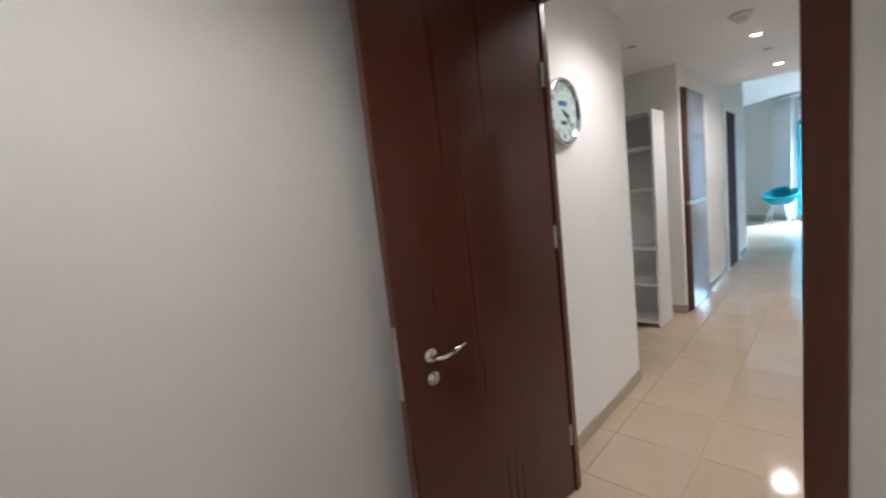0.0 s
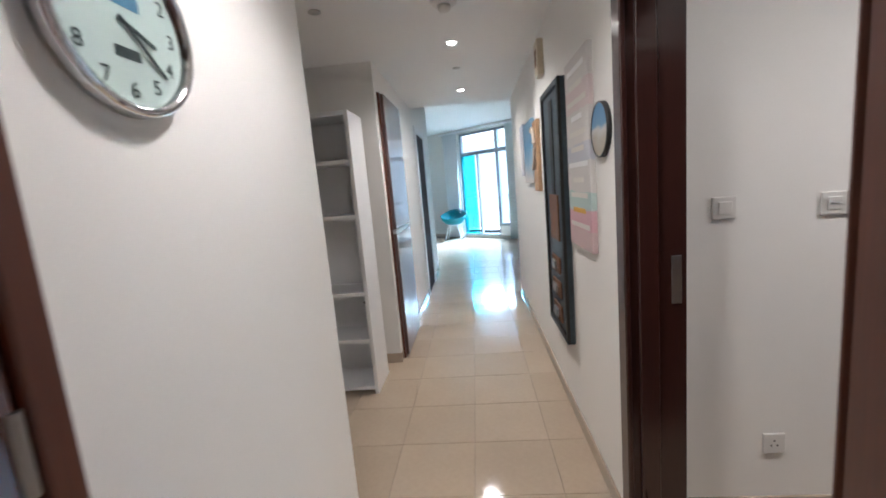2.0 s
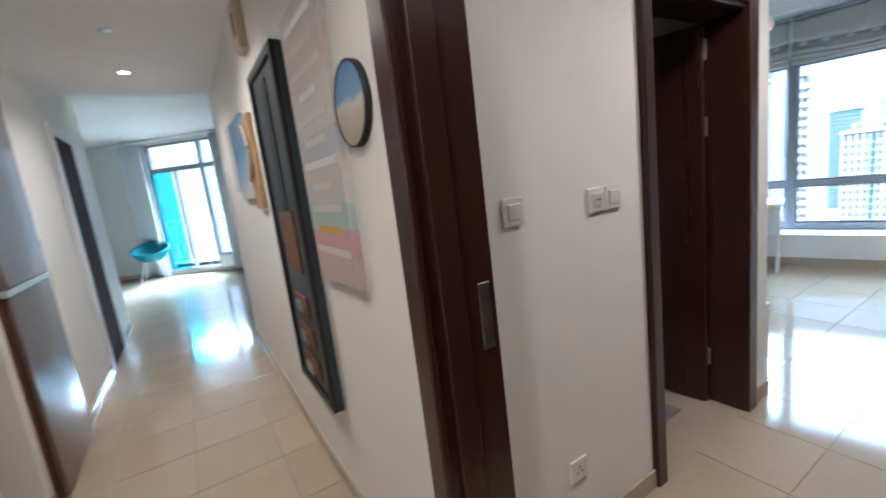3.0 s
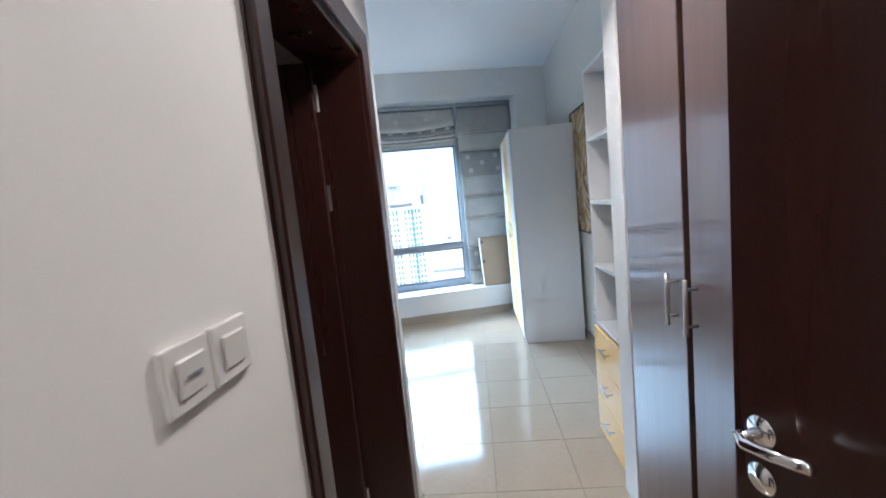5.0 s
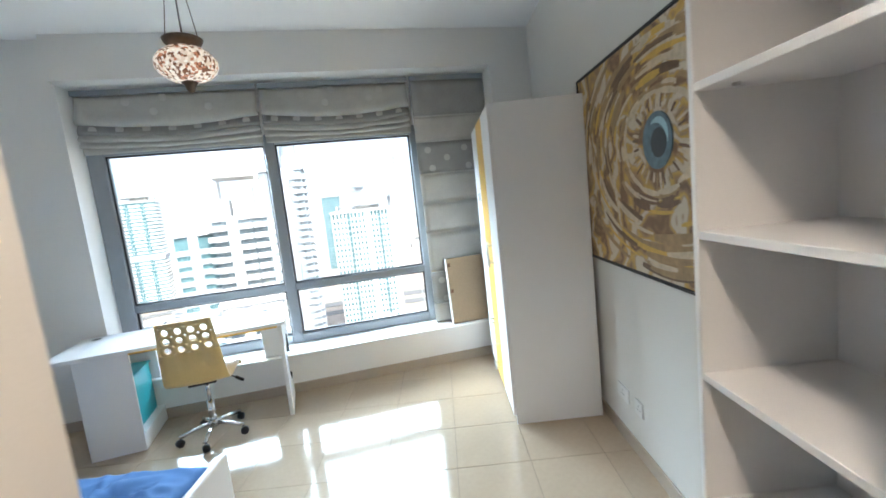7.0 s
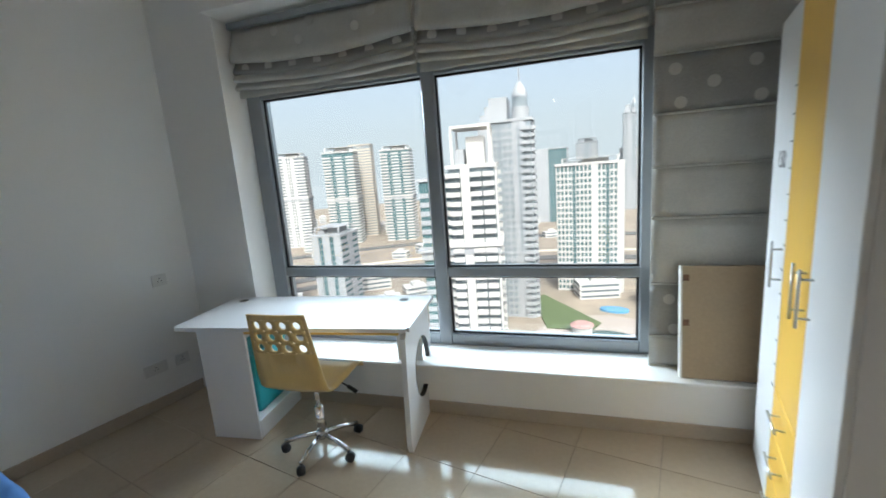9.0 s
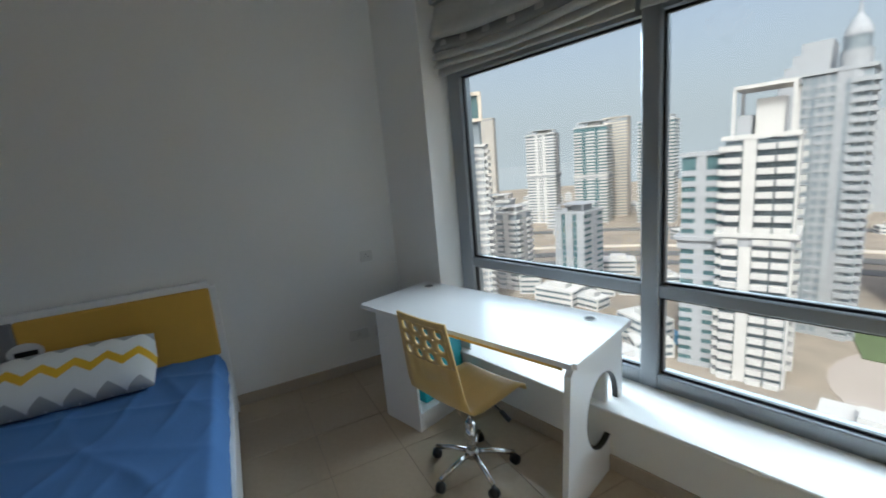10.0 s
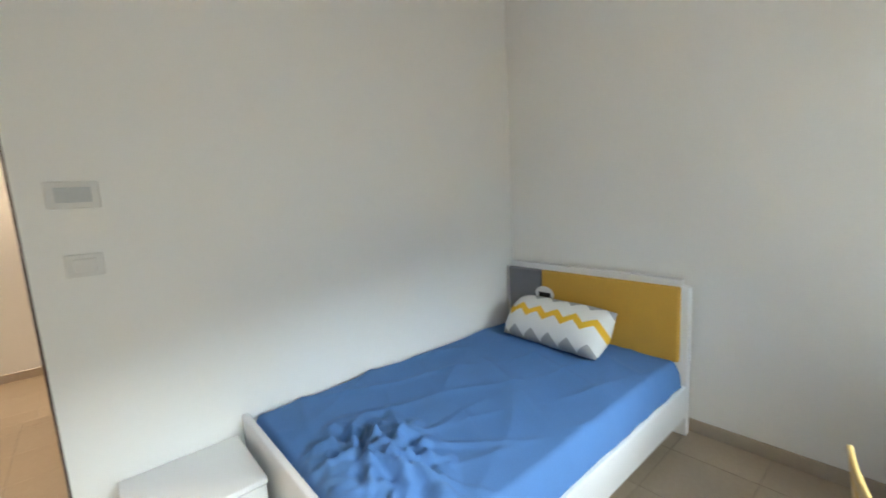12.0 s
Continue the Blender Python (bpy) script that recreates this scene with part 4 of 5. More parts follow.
def big_painting():
    t = thing("painting", (3.67, YS, 1.64), "large ochre and brown abstract painting in a thin black frame", "painting")
    w, h = 0.82, 0.54
    part("canvas", box((-w, 0.008, -h), (w, 0.03, h)), M_PAINT, t, "ochre brush strokes")
    for b in ((-w - 0.015, 0.004, -h - 0.015, -w, 0.038, h + 0.015), (w, 0.004, -h - 0.015, w + 0.015, 0.038, h + 0.015), (-w, 0.004, -h - 0.015, w, 0.038, -h), (-w, 0.004, h, w, 0.038, h + 0.015)):
        part("frame_bar", box(b[:3], b[3:], 0.002), M_FRAMEB, t, "black frame bar")
    blue = mat("slate_blue_paint", (0.05, 0.09, 0.12), 0.4, color2=(0.16, 0.26, 0.32), scale=7, fine=30)
    dark = mat("dark_slate_paint", (0.02, 0.03, 0.04), 0.4, var=0.3, scale=9)
    paints = [mat("cream_paint_stroke", (0.60, 0.50, 0.34), 0.5, var=0.25, scale=9, fine=40), mat("brown_paint_stroke", (0.16, 0.09, 0.045), 0.5, var=0.35, scale=9, fine=40),
              mat("tan_paint_stroke", (0.36, 0.24, 0.11), 0.5, var=0.3, scale=9, fine=40), mat("ochre_paint_stroke", (0.62, 0.40, 0.08), 0.5, var=0.2, scale=9, fine=40)]
    cx, cz = -0.105, 0.065
    rnd = random.Random(5)
    layer = 0

    def stroke(pts, wide, m):
        """A tapering dab of paint along a line of (x, z) points."""
        nonlocal layer
        if any(abs(a) > w - 0.012 or abs(b) > h - 0.012 for a, b in pts):
            return
        layer += 1
        bm = bmesh.new()
        y0 = 0.0303 + layer * 0.000012
        n = len(pts) - 1
        rows = []
        for i, (a, b) in enumerate(pts):
            a0, b0 = pts[max(i - 1, 0)]
            a1, b1 = pts[min(i + 1, n)]
            g = Vector((b0 - b1, 0, a1 - a0)).normalized() * wide * (0.45 + 0.55 * math.sin(math.pi * (i + 0.6) / (n + 1.2)))
            c = Vector((a, y0, b))
            rows.append([bm.verts.new(c + g), bm.verts.new(c + Vector((0, 0.0014, 0))), bm.verts.new(c - g)])
        for p, q in zip(rows, rows[1:]):
            for k in (0, 1):
                bm.faces.new((p[k], p[k + 1], q[k + 1], q[k]))
        part("brush_stroke", bm, m, t)

    def arc(r, a, length, wide, m, squash=0.78):
        stroke([(cx + 1.25 * r * math.cos(a + length * i / 7), cz + squash * r * math.sin(a + length * i / 7) + 0.06 * r * math.cos(2 * a)) for i in range(8)], wide, m)

    for k in range(190):                        # lids and brows sweeping round the eye
        r = 0.25 + 0.47 * rnd.random() ** 0.8
        arc(r, rnd.uniform(0, 2 * math.pi), rnd.uniform(0.25, 0.6), rnd.uniform(0.008, 0.022), paints[rnd.choice((0, 0, 1, 2, 2, 3))])
    for k in range(46):                         # the ring of lashes
        a = 2 * math.pi * k / 46
        r0, r1 = 0.15, rnd.uniform(0.19, 0.235)
        stroke([(cx + 1.1 * q * math.cos(a), cz + 0.9 * q * math.sin(a)) for q in (r0, (r0 + r1) / 2, r1)], rnd.uniform(0.005, 0.010), paints[(0, 1, 0, 2)[k % 4]])
    for k in range(12):                         # the pale rim
        arc(0.245, 2 * math.pi * k / 12, 0.56, 0.014, paints[0], 0.86)
    part("blue_disc", cyl((cx, 0.0305, cz), 0.120, 0.0050, "y", 32), blue, t, "slate blue painted disc")
    bm = bmesh.new()
    for i in range(15):
        a = math.radians(60 + 130 * i / 14)
        wd = 0.016 * math.sin(math.pi * (i + 0.5) / 15)
        for q in (0.085 + wd, 0.085 - wd):
            bm.verts.new((cx - q * math.cos(a) * -1, 0.0358, cz + q * math.sin(a)))
    bm.verts.ensure_lookup_table()
    for i in range(14):
        v = bm.verts
        bm.faces.new((v[2 * i], v[2 * i + 1], v[2 * i + 3], v[2 * i + 2]))
    part("iris_gleam", bm, mat("pale_blue_paint", (0.35, 0.55, 0.62), 0.4, var=0.2, scale=12), t, "pale blue gleam on the iris")
    part("dark_disc", cyl((cx - 0.015, 0.0357, cz - 0.01), 0.062, 0.001, "y", 28), dark, t, "dark painted disc")


big_painting()

# roman blinds: two drawn up in folds, one let down
def dots(parent, spots):
    for x, z, y in spots:
        bm = cyl((x, y, z), 0.031, 0.0025, "y", 18, bev=0.001)
        part("dot", bm, M_DOT, parent, "pale appliqued dot")


def raised_blind(s0, s1, seed):
    t = thing("roman_blind", WIN, "grey linen roman blind drawn up in sagging folds", "blind", "window blinds")
    rnd = random.Random(seed)
    part("head_rail", box((s0, -0.19, 2.655), (s1, -0.145, 2.695), 0.003), M_ALU, t, "slim metal head rail")
    folds = [(2.655, 2.43, 0.085), (2.47, 2.355, 0.060), (2.40, 2.305, 0.075), (2.345, 2.25, 0.060), (2.30, 2.20, 0.015)]
    n = 28
    for k, (zt, zb, belly) in enumerate(folds):
        bm = bmesh.new()
        prof = 9
        grid = []
        for j in range(prof + 1):
            v = j / prof
            row = []
            for i in range(n + 1):
                u = i / n
                sag = 0.05 * math.sin(math.pi * u) * (0.9, 0.9, 0.8, 0.45, 0.03)[k] + 0.008 * noise.noise(Vector((u * 6, k * 3 + seed, v)))
                z = zt + (zb - zt) * v - sag * v
                y = -0.150 - belly * (v ** 1.4 if v < 0.85 else 0.80 - 1.6 * (v - 0.85)) + 0.006 * noise.noise(Vector((u * 9, v * 3, k + seed)))
                row.append(bm.verts.new((s0 + 0.005 + (s1 - s0 - 0.01) * u + 0.004 * noise.noise(Vector((v * 4, k, seed + u))), y, z)))
            grid.append(row)
        for j in range(prof):
            for i in range(n):
                bm.faces.new((grid[j][i], grid[j][i + 1], grid[j + 1][i + 1], grid[j + 1][i]))
        f = part("fold", bm, M_FAB_D if k == 1 else M_FAB, t, "", True)
        so = f.modifiers.new("thickness", "SOLIDIFY")
        so.thickness = 0.004
        if k in (0, 1):
            L = s1 - s0
            dots(f, [(s0 + L * (0.08 + 0.14 * i), zt + (zb - zt) * 0.62 - 0.03 * math.sin(math.pi * (0.08 + 0.14 * i)) + rnd.uniform(-0.006, 0.006), -0.155 - belly * 0.55) for i in range(7)] if k else [(s0 + L * q, zt - h, -0.158 - belly * (h / 0.225) ** 1.4) for q, h in ((0.27, 0.06), (0.47, 0.03), (0.42, 0.15), (0.8, 0.05), (0.72, 0.13))])
    for x in (s0 + 0.1, s1 - 0.1):
        part("cord", tube([(x, -0.146, 2.66), (x, -0.14, 2.2)], 0.002, 6), M_WHITEPL, t, "thin pull cord")


raised_blind(0.0, 1.36, 1)
raised_blind(1.375, 2.67, 2)


def lowered_blind():
    s0, s1 = 2.69, 3.40
    t = thing("roman_blind", WIN, "grey linen roman blind let down to the sill", "blind", "window blinds")
    part("head_rail", box((s0, -0.22, 2.655), (s1, -0.175, 2.695), 0.003), M_ALU, t, "slim metal head rail")
    bands = [(2.655, 2.33, M_FAB_D), (2.33, 2.10, M_FAB), (2.10, 1.80, M_FAB_D), (1.80, 1.52, M_FAB), (1.52, 1.24, M_FAB), (1.24, 0.86, M_FAB), (0.86, 0.54, M_FAB_D), (0.54, 0.355, M_FAB)]
    rnd = random.Random(9)
    for k, (zt, zb, m) in enumerate(bands):
        bm = bmesh.new()
        nn, pp = 12, 6
        g = [[bm.verts.new((s0 + (s1 - s0) * i / nn, -0.20 - 0.010 * math.sin(math.pi * j / pp) - 0.004 * noise.noise(Vector((i * 0.5, j * 0.4, k))), zt + (zb - zt) * j / pp)) for i in range(nn + 1)] for j in range(pp + 1)]
        for j in range(pp):
            for i in range(nn):
                bm.faces.new((g[j][i], g[j][i + 1], g[j + 1][i + 1], g[j + 1][i]))
        f = part("panel", bm, m, t, "", True)
        so = f.modifiers.new("thickness", "SOLIDIFY")
        so.thickness = 0.003
        if m is M_FAB_D and k:
            spots = [(s0 + 0.10 + 0.18 * i, (zt + zb) / 2 + (0.07, -0.01)[i % 2] * 1, -0.214) for i in range(4)] + [(s0 + 0.13 + 0.36 * i, zb + 0.05, -0.212) for i in range(2)]
            dots(f, spots)
        part("rod_pocket", box((s0, -0.214, zb - 0.006), (s1, -0.196, zb + 0.006), 0.004), M_FAB, t)


lowered_blind()

# flattened carton leaning in the window recess
t = thing("cardboard_panel", WIN @ pose(2.83, -0.33, 0.353, -6, 0, 0), "flat brown cardboard carton leaning on the sill", "carton")
part("sheet", box((0, -0.02, 0), (0.42, 0.02, 0.63), 0.003), M_CARD, t)
part("edge_tape", box((-0.004, -0.021, 0.0), (0.008, 0.021, 0.631), 0.002), M_WALL_GREY, t, "pale taped edge")
for z in (0.30, 0.55):
    part("tape_patch", box((0.008, -0.0215, z), (0.04, -0.0205, z + 0.035)), M_RUST, t)


def pendant():
    x, y = 4.15, 3.46
    t = thing("pendant_lamp", (x, y, 0), "mosaic glass pendant lamp hanging on thin chains", "pendant lamp")
    mosaic = mat("mosaic_glass", (0.55, 0.44, 0.32), 0.25, color2=(0.25, 0.13, 0.06), scale=4, fine=70)
    nt = mosaic.node_tree
    vo = nt.nodes.new("ShaderNodeTexVoronoi")
    vo.inputs["Scale"].default_value = 70
    tc = nt.nodes.new("ShaderNodeTexCoord")
    nt.links.new(tc.outputs["Object"], vo.inputs["Vector"])
    r = ramp(nt, [(0, (0.16, 0.07, 0.035)), (0.3, (0.62, 0.48, 0.34)), (0.55, (0.72, 0.60, 0.45)), (0.8, (0.40, 0.16, 0.08)), (0.93, (0.75, 0.68, 0.55))])
    sep = nt.nodes.new("ShaderNodeSeparateColor")
    nt.links.new(vo.outputs["Color"], sep.inputs[0])
    nt.links.new(sep.outputs[0], r.inputs[0])
    pb = nt.nodes["Principled BSDF"]
    nt.links.new(r.outputs[0], pb.inputs["Base Color"])
    nt.links.new(r.outputs[0], pb.inputs["Emission Color"])
    pb.inputs["Emission Strength"].default_value = 0.12
    prof = [(0.155 * math.cos(a), 2.425 + 0.095 * math.sin(a)) for a in [math.radians(-80 + 160 * i / 16) for i in range(17)]]
    part("globe", lathe(prof, 36), mosaic, t, "mosaic glass globe", True)
    part("dish", lathe([(0.075, 2.515), (0.09, 2.535), (0.10, 2.555), (0.095, 2.558), (0.06, 2.545)], 30), M_BRASS, t, "dark metal dish", True)
    part("finial", lathe([(0.004, 2.275), (0.018, 2.285), (0.026, 2.31), (0.042, 2.332), (0.03, 2.338)], 24), M_BRASS, t, "dark metal finial", True)
    for a in (90, 210, 330):
        c, s = math.cos(radians(a)), math.sin(radians(a))
        part("chain", tube([(0.095 * c, 0.095 * s, 2.555), (0.02 * c, 0.02 * s, 3.02)], 0.0025, 6), M_BRASS, t, "thin chain")
    part("flex", tube([(0, 0, 2.55), (0, 0, 3.03)], 0.003, 6), M_BLACK, t)
    part("ceiling_rose", lathe([(0.05, 3.049), (0.05, 3.035), (0.03, 3.015), (0.01, 3.01)], 24), M_BRASS, t, "", True)


pendant()


# switches and sockets: built facing -y at the origin
def wall_plate(m, kind, w=0.086, h=0.086):
    names = {"switch": ("light_switch", "square white plastic light switch on the wall", "switch"), "socket": ("power_socket", "square white plastic power socket on the wall", "socket"),
             "card": ("light_switch", "white plastic rocker switch with an indicator", "switch"), "thermostat": ("thermostat", "white plastic room thermostat with a grey display", "thermostat")}
    nm, label, cat = names[kind]
    t = thing(nm, m, label, cat)
    part("plate", box((-w / 2, -0.010, -h / 2), (w / 2, 0, h / 2), 0.003, seg=2), M_WHITEPL, t)
    if kind in ("switch", "card"):
        bm = box((-w * 0.29, -0.017, -h * 0.29), (w * 0.29, -0.010, h * 0.29), 0.002)
        for v in bm.verts:
            if v.co.z < 0 and v.co.y < -0.013:
                v.co.y += 0.004
        k = part("rocker", bm, M_WHITEPL, t)
        if kind == "card":
            part("indicator", box((-0.014, -0.0175, 0.0), (0.014, -0.0155, 0.003)), M_UPGREY, k)
    elif kind == "socket":
        for px, pz in ((-0.012, -0.008), (0.012, -0.008), (0, 0.013)):
            part("pin_hole", box((px - 0.003, -0.0106, pz - 0.004), (px + 0.003, -0.0100, pz + 0.004)), M_BLACK, t)
    else:
        part("display", box((-w * 0.34, -0.0125, -h * 0.28), (w * 0.34, -0.010, h * 0.28), 0.001), mat("display_cover", (0.50, 0.52, 0.52), 0.25, var=0.05), t, "grey display")
    return t


FN, FE, FS = 0, 90, 180     # facing -y, +x, +y
wall_plate(pose(0.407, 2.61, 1.325), "switch")
wall_plate(pose(0.80, 2.61, 1.312), "card")
wall_plate(pose(0.893, 2.61, 1.312), "switch")
wall_plate(pose(0.615, 2.61, 0.33), "socket")
wall_plate(pose(XW, 2.785, 1.665, 0, 0, FE), "thermostat", 0.17, 0.11)
wall_plate(pose(XW, 2.785, 1.375, 0, 0, FE), "switch", 0.125, 0.095)
wall_plate(pose(4.69, YN, 0.95), "socket", 0.10, 0.086)
wall_plate(pose(4.55, YN, 0.31), "socket", 0.16, 0.086)
wall_plate(pose(4.74, YN, 0.31), "socket", 0.10, 0.086)
wall_plate(pose(4.13, YS, 0.30, 0, 0, FS), "socket", 0.15, 0.086)
wall_plate(pose(3.93, YS, 0.30, 0, 0, FS), "socket", 0.086, 0.086)
wall_plate(pose(0.055, 0.985, 1.31, 0, 0, -90), "switch")
wall_plate(pose(-1.29, 5.46, 1.34, 0, 0, FE), "switch")
mat_ = thing("bath_mat", (1.52, 3.0, -0.004), "small dark bath mat on the bathroom floor", "mat")
part("pile", box((-0.22, -0.17, 0), (0.20, 0.2, 0.012), 0.005), M_UPGREY, mat_)

# ---- things of the corridor ----
def clock():
    t = thing("wall_clock", pose(-1.19, 1.705, 1.85, 0, 0, 90), "round chrome-rimmed wall clock with a white dial", "clock")
    r = 0.172
    bm = lathe([(r - 0.014, 0.0), (r, 0.004), (r, 0.028), (r - 0.006, 0.038), (r - 0.018, 0.034), (r - 0.02, 0.014)], 48)
    bm.transform(Matrix.Rotation(radians(90), 4, "X"))
    part("rim", bm, M_CHROME, t, "polished chrome rim", True)
    part("dial", cyl((0, -0.018, 0), r - 0.018, 0.004, "y", 48), mat("clock_dial", (0.72, 0.73, 0.70), 0.5, var=0.04), t, "white dial")
    ink = mat("clock_ink", (0.03, 0.035, 0.035), 0.5, var=0.1)
    for h in range(1, 13):
        a = radians(90 - 30 * h)
        cu = bpy.data.curves.new("numeral", "FONT")
        cu.body, cu.size, cu.align_x, cu.align_y, cu.extrude = str(h), 0.042, "CENTER", "CENTER", 0.0005
        cu.materials.append(ink)
        o = new("numeral", cu)
        o.parent = t
        o.matrix_local = Matrix.Translation((0.122 * math.cos(a), -0.0195, 0.122 * math.sin(a))) @ Matrix.Rotation(radians(90), 4, "X")
    part("emblem", box((-0.045, -0.0195, 0.03), (0.045, -0.0185, 0.055)), mat("blue_print", (0.10, 0.22, 0.38), 0.5), t, "small blue printed emblem")
    part("emblem", box((-0.03, -0.0195, -0.065), (0.03, -0.0185, -0.045)), ink, t)
    for nm, a, L, w in (("hour_hand", -20, 0.075, 0.008), ("minute_hand", -42, 0.12, 0.006)):
        bm = box((-0.015, -0.0235, -w / 2), (L, -0.0215, w / 2))
        bm.transform(Matrix.Rotation(radians(-a), 4, "Y"))
        part(nm, bm, ink, t, "dark hand")
    part("glass", cyl((0, -0.031, 0), r - 0.02, 0.002, "y", 48), M_GLASS, t, "clear glass")


clock()


def corridor_bookcase():
    t = thing("bookcase", (-1.37, 3.83, 0), "tall white open bookcase, empty, in the corridor recess", "bookcase")
    W, D, H, k = 0.62, 0.36, 2.08, 0.03
    part("side_panel", box((-k, 0, 0), (0, D, H), 0.002), M_LAM, t)
    part("side_panel", box((-W, 0, 0), (-W + k, D, H), 0.002), M_LAM, t)
    part("back_panel", box((-W + k, D - 0.01, 0), (-k, D, H - k)), M_LAM, t)
    for z in (0.03, 0.40, 0.76, 1.33, 1.72, H - k):
        part("shelf", box((-W + k, 0.004, z), (-k, D - 0.01, z + 0.028), 0.002), M_LAM, t)
    part("cable_hole", cyl((-0.12, D - 0.012, 0.62), 0.02, 0.003, "y", 16), M_BLACK, t)


corridor_bookcase()


def corridor_cupboard():
    t = thing("cupboard", (-1.29, 4.47, 0), "dark wooden cupboard with an upper and a lower door", "cupboard")
    part("frame", box((0.0, 0, 0), (0.022, 0.80, 2.32), 0.003), M_WOOD, t)
    for z0, z1 in ((0.02, 1.13), (1.17, 2.31)):
        d = part("door", box((0.023, 0.03, z0), (0.05, 0.78, z1), 0.004), M_WOOD_B, t, "dark wooden door")
    part("divider", box((0.022, 0.0, 1.132), (0.055, 0.80, 1.168), 0.002), M_STEEL, t, "bright metal divider strip")


corridor_cupboard()


def carved_panel():
    t = thing("carved_panel", (0, 3.66, 1.27), "tall dark painted wooden panel with rust squares", "wall art")
    part("board", box((-0.035, -0.29, -0.78), (0, 0.29, 0.78), 0.006), M_NAVY, t)
    for b in ((-0.05, -0.29, -0.78, -0.03, -0.25, 0.78), (-0.05, 0.25, -0.78, -0.03, 0.29, 0.78), (-0.05, -0.25, 0.74, -0.03, 0.25, 0.78), (-0.05, -0.25, -0.78, -0.03, 0.25, -0.74)):
        part("frame_bar", box(b[:3], b[3:], 0.004), M_FRAMEB, t, "black frame bar")
    part("slot", box((-0.04, -0.05, 0.1), (-0.034, 0.05, 0.7), 0.002), M_FRAMEB, t)
    part("large_inlay", box((-0.044, -0.13, -0.17), (-0.034, 0.13, 0.12), 0.003), M_RUST, t, "rust brown inlay")
    for k in range(3):
        z = -0.33 - k * 0.16
        q = part("small_inlay", box((-0.048, -0.12, z - 0.055), (-0.034, 0.12, z + 0.055), 0.006), M_RUST, t, "rust brown inlay")
        part("boss", box((-0.062, -0.06, z - 0.03), (-0.048, 0.06, z + 0.03), 0.01), M_STEEL, q)


carved_panel()
poster = thing("canvas_print", (0, 3.06, 1.6), "pale canvas print with pastel blocks of writing", "wall art")
M_POST = strata_material("pastel_poster", 2, [(0, (0.55, 0.42, 0.42)), (0.10, (0.58, 0.36, 0.40)), (0.2, (0.44, 0.56, 0.53)), (0.3, (0.60, 0.58, 0.56)), (0.45, (0.52, 0.53, 0.58)), (0.55, (0.62, 0.60, 0.58)), (0.72, (0.62, 0.53, 0.53)), (0.85, (0.62, 0.60, 0.58))], -0.46, 0.46, 0.05)
part("canvas", box((-0.026, -0.215, -0.465), (0, 0.215, 0.465), 0.003), M_POST, poster)
for k in range(11):
    z = 0.40 - 0.075 * k
    w = (0.16, 0.12, 0.18, 0.10)[k % 4]
    part("text_bar", box((-0.0275, -w, z - 0.012), (-0.026, w, z + 0.012)), M_WALL_GREY if k % 3 else M_UPYEL if k == 9 else M_LAM, poster, "pale line of lettering")
plate = thing("round_picture", (0, 2.725, 1.675), "round beach photograph in a thin dark rim", "wall art")
M_BEACH = strata_material("beach_print", 2, [(0, (0.42, 0.36, 0.27)), (0.35, (0.50, 0.46, 0.38)), (0.5, (0.60, 0.60, 0.58)), (0.58, (0.22, 0.38, 0.58)), (1.0, (0.10, 0.25, 0.52))], -0.11, 0.11, 0.05, "LINEAR", 0.25)
part("print", cyl((-0.018, 0, 0), 0.108, 0.018, "x", 40), M_BEACH, plate)
bm = lathe([(0.106, 0.0), (0.112, 0.0), (0.112, 0.02), (0.107, 0.021), (0.105, 0.012)], 40)
bm.transform(Matrix.Rotation(radians(-90), 4, "Y"))
part("rim", bm, M_FRAMEB, plate, "thin dark rim", True)
drift = thing("wood_relief", (0, 4.42, 1.68), "curled natural wood relief on a small board", "wall art")
part("board", box((-0.03, -0.11, -0.28), (0, 0.11, 0.28), 0.004), mat("tan_wood", (0.40, 0.26, 0.14), 0.6, var=0.3, scale=8, stretch=(4, 4, 0.6)), drift)
part("curl", tube([(-0.045, 0.09 * math.cos(a) * (1 - a / 12), 0.20 - 0.045 * a + 0.09 * math.sin(a) * (1 - a / 12)) for a in [0.35 * i for i in range(22)]], 0.014), M_TB, drift, "pale curled wood")
sea = thing("canvas_print", (0, 4.86, 1.74), "blue seaside canvas print on the corridor wall", "wall art")
M_SEA = strata_material("sea_print", 2, [(0, (0.6, 0.58, 0.55)), (0.3, (0.28, 0.42, 0.55)), (0.6, (0.12, 0.28, 0.48)), (1.0, (0.20, 0.34, 0.5))], -0.26, 0.26, 0.1, "LINEAR")
part("canvas", box((-0.03, -0.27, -0.27), (0, 0.27, 0.27), 0.003), M_SEA, sea)
sea2 = thing("canvas_print", (0, 5.34, 1.79), "pale lilac canvas print on the corridor wall", "wall art")
part("canvas", box((-0.025, -0.13, -0.25), (0, 0.13, 0.25), 0.003), strata_material("lilac_print", 2, [(0, (0.55, 0.55, 0.62)), (0.5, (0.62, 0.62, 0.66)), (1.0, (0.45, 0.50, 0.62))], -0.25, 0.25, 0.1, "LINEAR"), sea2)
chime = thing("door_chime", (0, 4.07, 2.33), "beige door chime box high on the corridor wall", "door chime")
part("case", box((-0.045, -0.07, -0.12), (0, 0.07, 0.12), 0.006), mat("beige_plastic", (0.55, 0.47, 0.34), 0.4, var=0.05), chime)
part("grille", box((-0.048, -0.035, -0.05), (-0.044, 0.035, 0.06), 0.002), M_RUST, chime)
smoke = thing("smoke_detector", (-0.637, 3.46, HC), "round white smoke detector on the corridor ceiling", "smoke detector")
